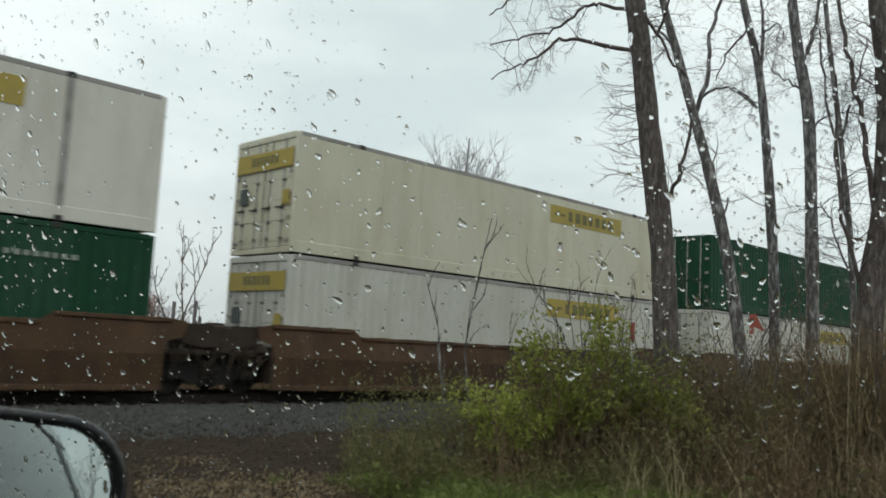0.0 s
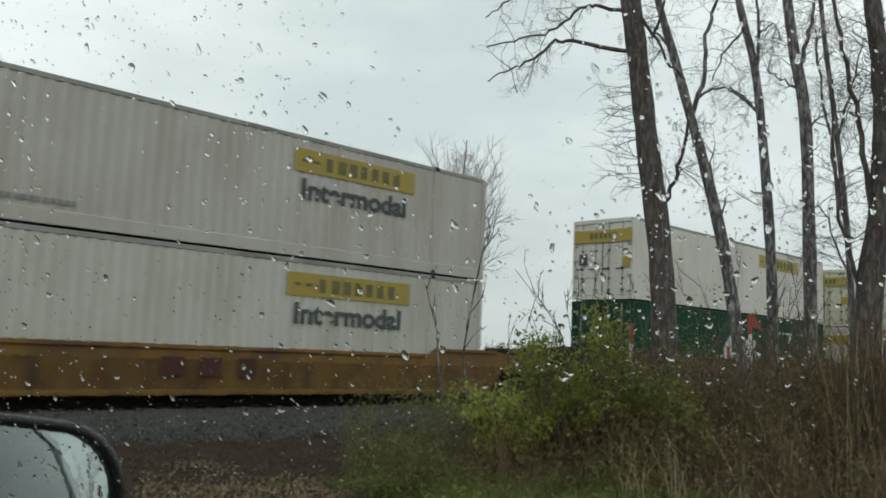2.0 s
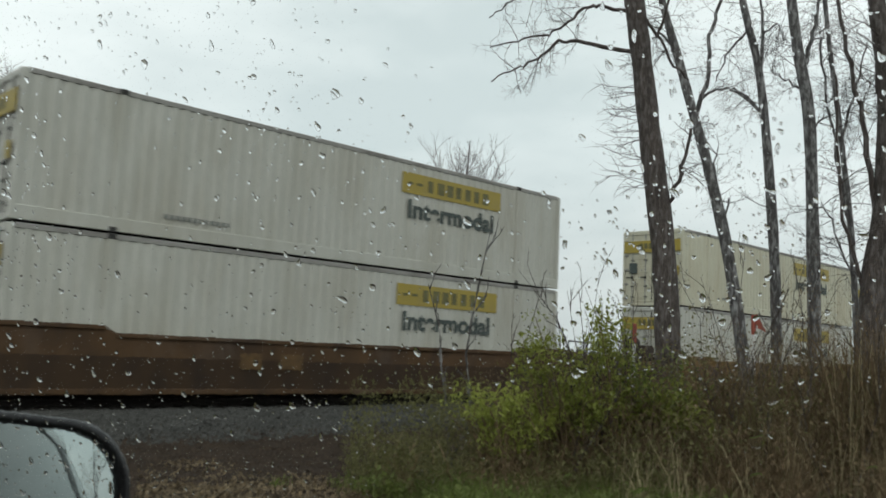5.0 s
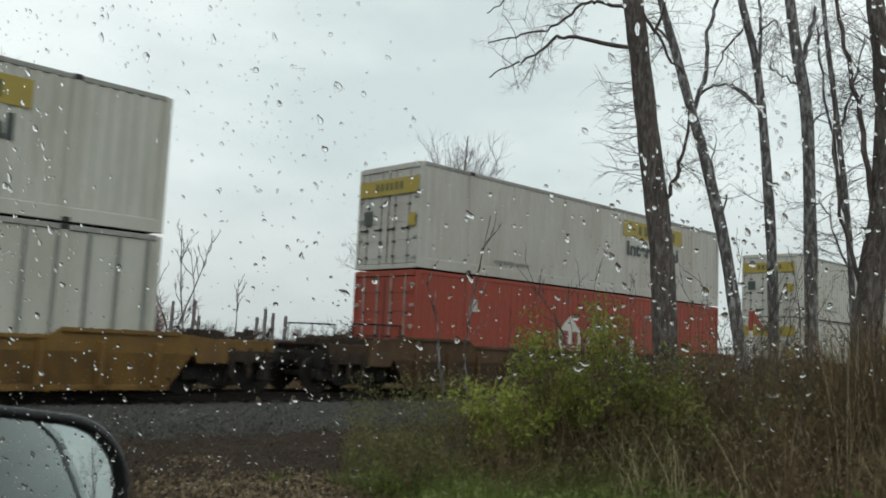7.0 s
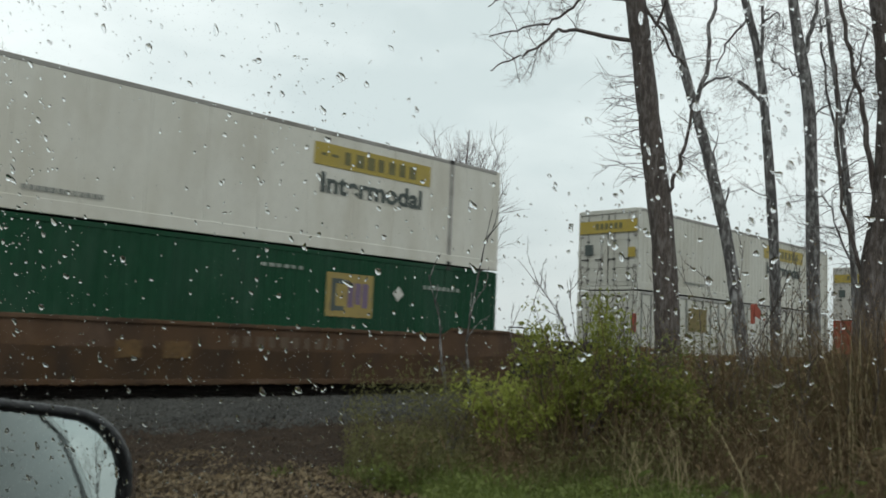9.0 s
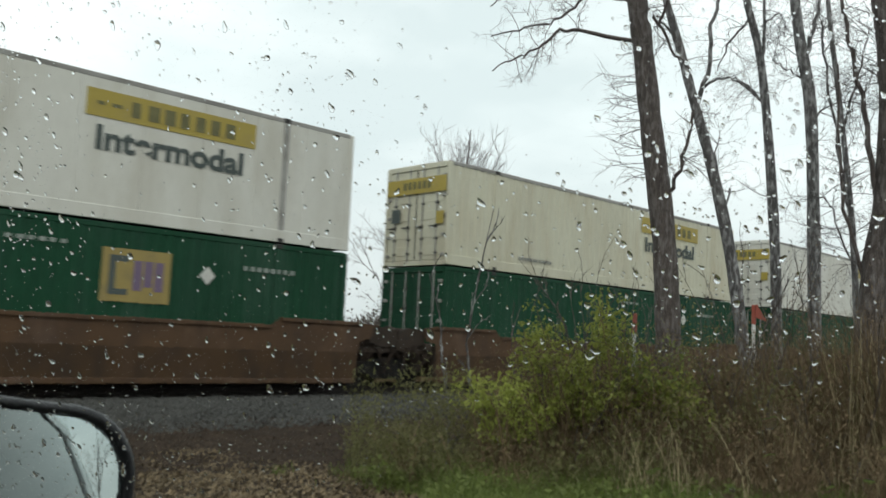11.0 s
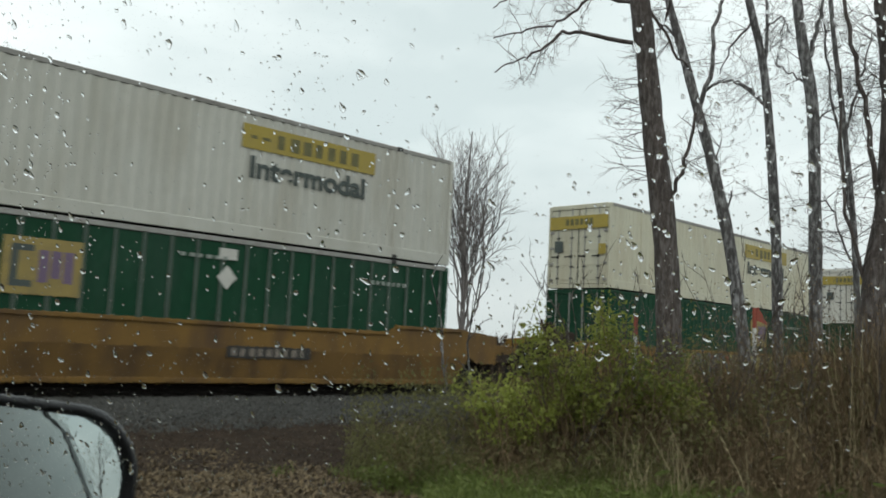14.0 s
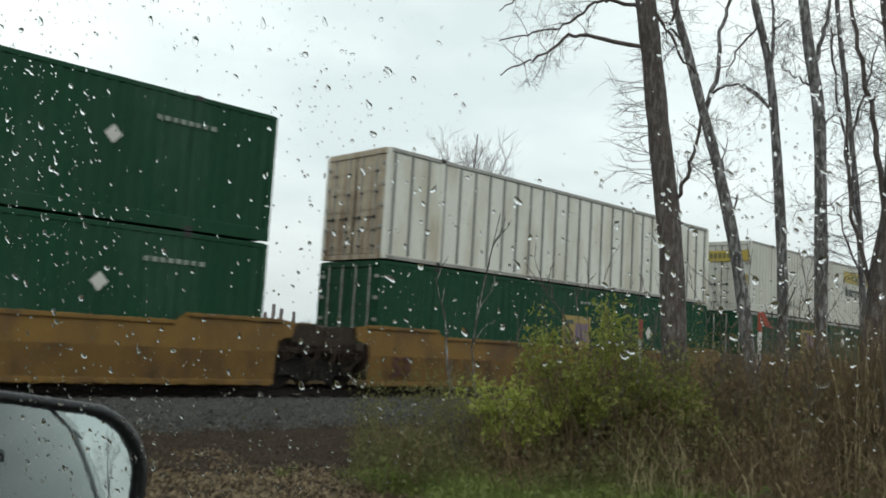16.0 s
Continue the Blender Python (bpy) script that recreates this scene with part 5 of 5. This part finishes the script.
def green_bush(az, r, lobes, seed, label, per, mat=M_LEAF):
    """A shrub with thin stems and loose sprays of leaves. lobes: (sideways, height, half width, half height)."""
    rng = random.Random(seed)
    x, y = polar(az, r)
    a = radians(az)
    right, back = Vector((math.cos(a), -math.sin(a), 0)), Vector((math.sin(a), math.cos(a), 0))
    root = empty("bush", Matrix.Translation((x, y, ground_z(x, y))))
    V, F, sprigs = [], [], []
    for u, z, wu, wz in lobes:
        for k in range(int(70 * wu * wz) + 7):
            p, q = rng.uniform(-1, 1), rng.uniform(-1, 1)
            if p * p + q * q > 1.1:
                continue
            tip = right * (u + p * wu) + back * rng.gauss(0, 0.35) + Vector((0, 0, z + q * wz))
            foot = right * (u * 0.6 + rng.gauss(0, 0.2)) + back * rng.gauss(0, 0.2)
            way = tip - foot
            bow = Vector((rng.gauss(0, 0.1), rng.gauss(0, 0.1), 0.14))
            pts = smooth_line([foot, foot + way * 0.55 + bow, tip], 4)
            tube(V, F, pts, [0.011 * (1 - 0.75 * i / (len(pts) - 1)) for i in range(len(pts))], 4)
            for s in range(5):
                sprigs.append(tip.lerp(foot + way * 0.55 + bow, 0.14 * s) + Vector((rng.gauss(0, 0.05), rng.gauss(0, 0.05), rng.gauss(0, 0.04))))
    mesh_part("stems", raw_mesh("stems", V, F, M_DRY), root)
    mesh_part("leaves", leaf_cloud("leaves", sprigs, per, mat, seed + 1, (0.018, 0.046), (0.07, 0.07, 0.055)), root)
    return tagged(root, label, "bush")


green_bush(54.4, 11.6, [(-0.55, 1.45, 0.5, 0.5), (-0.75, 1.9, 0.25, 0.4), (0.05, 1.75, 0.42, 0.5), (0.15, 2.2, 0.2, 0.3), (-0.25, 1.15, 0.5, 0.32), (0.6, 1.35, 0.5, 0.36), (1.0, 1.25, 0.35, 0.3)], 101, "yellow-green leafy bush in the verge", 13)
green_bush(50.0, 11.2, [(-0.55, 1.15, 0.42, 0.24), (0.15, 1.2, 0.4, 0.3), (-0.15, 0.85, 0.5, 0.25)], 103, "low yellow-green bush at the verge edge", 10)
green_bush(58.6, 11.9, [(0.0, 1.45, 0.5, 0.4), (-0.4, 1.75, 0.2, 0.35)], 105, "thin dull green bush by a tree trunk", 7, M_HERB)
green_bush(44.0, 11.0, [(-0.5, 0.55, 0.45, 0.3), (0.3, 0.5, 0.5, 0.3)], 107, "low dull olive bramble at the edge of the verge", 5, M_UNDER)


def grass_and_litter():
    rng = random.Random(111)
    spots = []
    while len(spots) < 26000:
        az = rng.uniform(34, 80)
        edge = near_edge(az)
        r = edge + rng.uniform(-3.6, 1.4)
        x, y = polar(az, r)
        keep = noise.noise((x * 0.55, y * 0.55, 2.0)) + (az - 47) * (0.03 if az > 40 else 0.012) + (0.35 if -1.1 < r - edge < 0.9 else -0.1)
        if keep < 0.05:
            continue
        spots.append((x, y, rng.uniform(0.12, 0.42) * (1.0 if az > 44 else 0.5), rng.uniform(0.004, 0.009), abs(rng.gauss(0, 0.6))))
    blades("grass", spots, M_GRASS, "rough green grass at the foot of the weeds", "grass", 112)

    def place(g):
        az, r = g.uniform(26, 66), g.uniform(7.2, 13.6)
        x, y = polar(az, r)
        n = noise.noise((x * 0.7, y * 0.7, 8.0))
        if 0.6 * n + (10.3 - r) * 0.26 + (40 - az) * 0.01 < g.uniform(-0.6, 0.6):
            return None
        return (x, y, ground_z(x, y) + 0.012 + 0.02 * g.random()), turn_of(g, 0.5), g.uniform(0.014, 0.034)

    leaf = ([(-1, 0, 0), (-0.3, -0.55, 0.18), (0.5, -0.4, 0.1), (1, 0, 0.2), (0.5, 0.4, 0.15), (-0.3, 0.55, 0.2), (0, 0, 0)],
            [(0, 1, 6), (1, 2, 6), (2, 3, 6), (3, 4, 6), (4, 5, 6), (5, 0, 6)])
    scatter("leaf_litter", 52000, place, leaf, M_LITTER, "fallen brown leaves on the verge", "fallen leaves", 113)


grass_and_litter()


def marker_post(x, y, height, label, flag):
    root = empty("marker_post", Matrix.Translation((x, y, ground_z(x, y) - 0.1)))
    part("post", box(B(), -0.035, 0.035, -0.02, 0.02, 0, height - 0.32, bevel=0.008), M_POST, root, "white plastic post")
    part("sleeve", box(B(), -0.04, 0.04, -0.025, 0.025, height - 0.32, height, bevel=0.01), M_ORANGE, root, "orange top sleeve")
    if flag:
        bm = B()
        prism(bm, [(0.03, height), (0.05, height + 0.02), (0.20, height - 0.27), (0.15, height - 0.25), (0.03, height - 0.2)], -0.012, 0.012)
        ob = part("flag", bm, M_ORANGE, root, "drooping orange flag")
        ob.matrix_basis = pose(0, 0, 0, 0, 0, -64)
    return tagged(root, label, "marker post")


marker_post(13.48, 6.59, 2.64, "white marker post with a drooping orange flag", True)
marker_post(12.55, 8.22, 2.45, "white marker post with an orange top", False)


def block():
    x, y = polar(47.5, 8.35)
    bm = B()
    bmesh.ops.create_icosphere(bm, subdivisions=2, radius=1.0)
    for v in bm.verts:
        v.co = Vector((v.co.x * 0.16, v.co.y * 0.10, v.co.z * 0.05)) * (1 + 0.3 * noise.noise(v.co * 2.0))
    ob = finish("stone", bm, M_POST)
    ob.matrix_basis = Matrix.Translation((x, y, ground_z(x, y) + 0.03))
    tagged(ob, "pale flat stone among fallen leaves", "stone")


block()


# ---- the parked car from which the camera looks out: its side window, mirror and flank ----
CAR_N = Vector((math.sin(radians(57)), math.cos(radians(57)), 0))
CAR_T = Vector((math.cos(radians(57)), -math.sin(radians(57)), 0))
CAR = Matrix(((CAR_T.x, CAR_N.x, 0, 0), (CAR_T.y, CAR_N.y, 0, 0), (0, 0, 1, EYE_Z), (0, 0, 0, 1)))
M_BODY = material("pale_silver_car_paint", (0.50, 0.52, 0.52), 0.22, 0.35, vary=0.03, bump=0, spec=0.6)
M_RUBBER = material("black_mirror_plastic", (0.012, 0.012, 0.013), 0.38, vary=0.15, grain=120, bump=0.05)
M_TRIM = material("black_rubber_trim", (0.015, 0.015, 0.016), 0.5, vary=0.1, bump=0)
M_CABIN = material("dark_cabin_lining", (0.03, 0.03, 0.032), 0.9, vary=0.1)
M_PANE = wet_pane("clear_window_glass")
M_WATER = glass("rain_water", 1.33)
M_TINT = material("tinted_window_glass", (0.010, 0.016, 0.015), 0.03, vary=0.02, bump=0, spec=1.0)
M_MIRROR = bpy.data.materials.new("silvered_mirror_glass")
M_MIRROR.use_nodes = True
M_MIRROR.node_tree.nodes["Principled BSDF"].inputs["Metallic"].default_value = 1.0
M_MIRROR.node_tree.nodes["Principled BSDF"].inputs["Roughness"].default_value = 0.015
M_MIRROR.node_tree.nodes["Principled BSDF"].inputs["Base Color"].default_value = (0.43, 0.485, 0.47, 1)
PANE = 0.35


def inset(z):
    """How far the upper body leans in at height z."""
    return 0.32 * max(0.0, z + 0.25)


def flank(outline, y0, y1):
    return prism(B(), outline, y0, y1)


def lean_in(bm):
    """Lean the upper body inwards above the belt line."""
    for v in bm.verts:
        v.co.y -= inset(v.co.z)
    return bm


def build_car():
    """Car space: x to the rear along the flank, y outwards, z from the eye's height."""
    car = empty("car", CAR)
    p = PANE
    part("door", flank([(-0.95, -0.95), (0.5, -0.95), (0.5, -0.25), (-0.95, -0.25)], p - 0.06, p + 0.03), M_BODY, car)
    part("rear_door", flank([(0.51, -0.95), (3.80, -0.95), (3.80, -0.20), (0.51, -0.29)], p - 0.06, p + 0.03), M_BODY, car)
    part("quarter_panel", flank([(3.81, -0.95), (5.35, -0.95), (5.45, -0.3), (5.2, -0.12), (3.81, -0.2)], p - 0.08, p + 0.035), M_BODY, car)
    part("pillar", lean_in(flank([(0.13, -0.27), (0.15, -0.27), (0.15, 0.75), (0.13, 0.75)], p - 0.05, p - 0.008)), M_TRIM, car)
    part("front_pillar", lean_in(flank([(-0.98, -0.34), (-0.90, -0.34), (-0.35, 0.75), (-0.45, 0.75)], p - 0.05, p + 0.005)), M_BODY, car)
    pane = part("window_pane", lean_in(flank([(-0.85, -0.25), (0.13, -0.25), (0.13, 0.75), (-0.35, 0.75)], p - 0.004, p)), M_PANE, car, "rain-spotted clear side window")
    pane.visible_shadow = False
    rear = part("rear_window", lean_in(flank([(0.15, -0.27), (3.70, -0.20), (3.35, 0.75), (0.15, 0.75)], p - 0.006, p)), M_TINT, car, "dark tinted rear side window")
    part("window_trim", lean_in(flank([(3.70, -0.20), (4.15, -0.18), (3.8, 0.75), (3.35, 0.75)], p - 0.01, p + 0.008)), M_TRIM, car)
    part("rear_pillar", lean_in(flank([(4.15, -0.18), (5.25, -0.13), (4.95, 0.2), (4.45, 0.75), (3.8, 0.75)], p - 0.03, p + 0.004)), M_BODY, car)
    part("rear_fender", box(B(), 4.0, 5.25, p + 0.0, p + 0.085, -0.95, -0.33, bevel=0.05), M_BODY, car)
    part("belt_trim", flank([(0.5, -0.305), (3.81, -0.225), (3.81, -0.195), (0.5, -0.275)], p - 0.01, p + 0.034), M_TRIM, car)
    part("roof", flank([(-0.6, 0.752), (4.2, 0.752), (3.9, 0.84), (-0.2, 0.86)], p - 1.6, p - 0.30), M_BODY, car)
    part("cabin_floor", box(B(), -0.95, 5.3, p - 1.75, p - 0.085, -0.95, -0.90), M_CABIN, car)
    part("far_side", box(B(), -0.95, 5.3, p - 1.80, p - 1.75, -0.95, 0.75), M_CABIN, car)
    # unseen dark panels, added to keep bright reflections off the side window
    part("rear_blocking_panel", box(B(), 5.2, 5.25, p - 1.75, p - 0.45, -0.9, 0.1), M_CABIN, car)
    part("front_blocking_panel", box(B(), -0.98, -0.93, p - 1.75, p - 0.45, -0.9, 0.75), M_CABIN, car)
    part("seat_row", box(B(), 0.55, 0.75, p - 1.7, p - 0.1, -0.9, 0.15, bevel=0.06), M_CABIN, car)
    part("dashboard", box(B(), -0.95, -0.65, p - 1.7, p - 0.1, -0.9, -0.25, bevel=0.06), M_CABIN, car)
    tagged(car, "parked pale silver car with rain-spotted windows", "car")
    build_mirror(car)


def rounded(w, h, r, n=8):
    pts = []
    for cx, cy, a0 in ((w - r, h - r, 0), (-w + r, h - r, 90), (-w + r, -h + r, 180), (w - r, -h + r, 270)):
        for k in range(n + 1):
            a = radians(a0 + 90 * k / n)
            pts.append((cx + r * math.cos(a), cy + r * math.sin(a)))
    out = []
    for i, (x, z) in enumerate(pts):
        x2, z2 = pts[(i + 1) % len(pts)]
        cuts = 12 if (i + 1) % (n + 1) == 0 else 1
        out += [(x + (x2 - x) * k / cuts, z + (z2 - z) * k / cuts) for k in range(cuts)]
    return out


def ring(bm, pts, y):
    return [bm.verts.new((x, y, z)) for x, z in pts]


def bridge(bm, a, b):
    for i in range(len(a)):
        j = (i + 1) % len(a)
        bm.faces.new((a[i], a[j], b[j], b[i]))


def build_mirror(car):
    """The wing mirror: a domed black housing, a rim and a convex glass, facing -y in its own space."""
    w, h, r = 0.13, 0.10, 0.074
    eye = Vector((0, 0, EYE_Z))
    hub = eye + MIRROR_AT
    face = MIRROR_FACE
    side = (-face).cross(Vector((0, 0, 1))).normalized()
    up = side.cross(-face)
    m = Matrix(((side.x, -face.x, up.x, hub.x), (side.y, -face.y, up.y, hub.y), (side.z, -face.z, up.z, hub.z), (0, 0, 0, 1)))
    m = m @ pose(0, 0, 0, 0, MIRROR_ROLL, 0)
    local = CAR.inverted() @ m
    bm = B()
    loops = [ring(bm, rounded(w - 0.011, h - 0.011, r - 0.010), 0.004), ring(bm, rounded(w - 0.009, h - 0.009, r - 0.008), -0.006), ring(bm, rounded(w - 0.003, h - 0.003, r), -0.009),
             ring(bm, rounded(w + 0.002, h + 0.002, r), 0.0), ring(bm, rounded(w + 0.003, h + 0.003, r), 0.03), ring(bm, rounded(w - 0.012, h - 0.012, r - 0.008), 0.075),
             ring(bm, rounded(w - 0.05, h - 0.04, r - 0.02), 0.095)]
    for a, b in zip(loops, loops[1:]):
        bridge(bm, a, b)
    bm.faces.new(loops[-1])
    bmesh.ops.recalc_face_normals(bm, faces=bm.faces[:])
    housing = part("wing_mirror", bm, M_RUBBER, car, "black plastic wing mirror", True)
    housing.matrix_basis = local
    bm = B()
    radius, rows = 1.15, []
    outline = rounded(w - 0.010, h - 0.010, r - 0.009)
    for k in range(24):
        s = 1 - k / 23.6
        rows.append([bm.verts.new((x * s, (((x * s) ** 2 + (z * s) ** 2) / (2 * radius)) - 0.004, z * s)) for x, z in outline])
    for a, b in zip(rows, rows[1:]):
        bridge(bm, a, b)
    bm.faces.new(rows[-1])
    bmesh.ops.recalc_face_normals(bm, faces=bm.faces[:])
    part("mirror_glass", bm, M_MIRROR, housing, "convex silvered mirror glass", True)
    part("mirror_foot", rod(B(), (-0.09, 0.06, -0.05), (-0.30, 0.12, -0.09), 0.035, 12, 0.05), M_RUBBER, housing)


MIRROR_AT = Vector((0.2982, 0.9019, -0.178))
MIRROR_FACE = heading(182.6, 6.5)
MIRROR_ROLL = 8.0
build_car()


def raindrops():
    """Beads of rain on the outside of the side window, blown a little down and back."""
    rng = random.Random(202)
    V, F = [], []
    n_around, levels = 14, ((1.0, 0.0), (0.95, 0.2), (0.85, 0.42), (0.68, 0.68), (0.45, 0.88), (0.2, 0.98))

    def bead(u, v, r, stretch, tilt, flat):
        base = len(V)
        ca, sa = math.cos(tilt), math.sin(tilt)
        ph = [rng.uniform(0, 6.28) for _ in range(2)]
        wob = rng.uniform(0.05, 0.3)

        def put(rad, lift, a):
            k = 1 + wob * math.sin(2 * a + ph[0]) + 0.6 * wob * math.sin(3 * a + ph[1])
            lx, lz = rad * k * math.cos(a), rad * k * math.sin(a) * stretch
            if lz > 0:
                lx *= 1 - 0.35 * min(1.0, lz / (stretch + 0.01))
            return (u + r * (lx * ca - lz * sa), PANE + 0.0003 + r * flat * lift - inset(v + r * (lx * sa + lz * ca)), v + r * (lx * sa + lz * ca))

        for rad, lift in levels:
            for k in range(n_around):
                V.append(put(rad, lift, 6.28318 * k / n_around))
        top = len(V)
        V.append((u, PANE + 0.0003 + r * flat - inset(v), v))
        for i in range(len(levels) - 1):
            for k in range(n_around):
                j = (k + 1) % n_around
                F.append((base + i * n_around + j, base + i * n_around + k, base + (i + 1) * n_around + k, base + (i + 1) * n_around + j))
        last = base + (len(levels) - 1) * n_around
        for k in range(n_around):
            F.append((last + (k + 1) % n_around, last + k, top))
        under = len(V)
        V.extend(V[base:base + n_around])
        F.append(tuple(under + k for k in range(n_around)))

    for i in range(DROPS):
        u = rng.uniform(-0.30, 0.12)
        v = rng.uniform(-0.075, 0.14)
        crowd = noise.noise((u * 14, v * 14, 3.3)) + (0.28 if u < -0.10 else 0.08) - (0.42 if v < -0.005 and u > -0.08 else 0.0)
        if crowd < rng.uniform(-0.5, 0.35):
            continue
        r = 0.00025 * math.exp(rng.gauss(0, 0.52))
        if rng.random() < 0.10:
            r *= 1.9
        if u > -0.06:
            r *= 1.12
        elif 0.0 < v < 0.06:
            r *= 1.15
        bead(u, v, min(r, 0.00105), rng.uniform(0.9, 1.75), rng.gauss(0.5, 0.4), rng.uniform(0.38, 0.6))
    for i in range(26):
        u = rng.uniform(-0.03, 0.12)
        v = rng.uniform(-0.045, -0.005)
        bead(u, v, rng.uniform(0.0010, 0.0026), rng.uniform(0.7, 1.3), rng.gauss(0.6, 0.4), rng.uniform(0.05, 0.12))
    ob = mesh_part("raindrops", raw_mesh("raindrops", V, F, M_WATER, True), None, "", CAR)
    ob.visible_shadow = False
    tagged(ob, "beads of rain on the side window", "raindrops", kind="stuff")


DROPS = 9000
raindrops()


def behind_the_car():
    """Bare trees that the wing mirror shows behind the parked car."""
    for i, (az, r, hgt) in enumerate(((151, 44, 12), (157, 40, 13), (146, 52, 12))):
        x, y = polar(az, r)
        crown_tree(x, y, hgt, 0.25, 300 + i, "bare tree by the road behind the car", 0.14, 9, M_FAR_BARK, 0.25, 2)


behind_the_car()


# small unevenness of the run: seconds, metres ahead of the steady speed
UNEVEN = ((0.0, 0.0), (0.5, 0.12), (1.0, 0.05), (1.5, -0.03), (2.0, 0.12), (2.5, -0.1), (3.0, -0.03), (3.5, 0.16), (4.0, -0.13), (5.0, 0.0), (6.0, 0.02),
          (6.5, 0.05), (7.0, -0.02), (7.5, 0.04), (8.0, 0.05), (8.5, -0.17), (9.0, 0.1), (10.0, 0.0), (11.0, 0.02), (11.5, 0.08), (12.0, -0.03), (12.5, -0.07),
          (13.0, 0.04), (13.5, 0.0), (14.0, 0.06), (14.5, -0.45), (15.0, -0.39), (15.5, -0.2), (16.0, -0.39))


def motions():
    """The train runs past at a steady speed, its wheels turning."""
    for ob, s, z in TRAIN:
        walk(ob, [(t, pose(s + SPEED * t + d, TRACK_Y, z)) for t, d in UNEVEN])
    turn = {}
    step = 1.0 / FPS
    for ob in WHEELS:
        x = round(ob.location.x, 2)
        if x not in turn:
            walk(ob, [(i * step, Matrix.Translation((x, 0, 0.445)) @ Euler((0, SPEED * i * step / 0.445, 0)).to_matrix().to_4x4()) for i in range(481)])
            turn[x] = ob
        else:
            first = turn[x].animation_data
            ob.rotation_mode = "QUATERNION"
            keys = ob.animation_data_create()
            keys.action = first.action
            keys.action_slot = first.action_slot


motions()
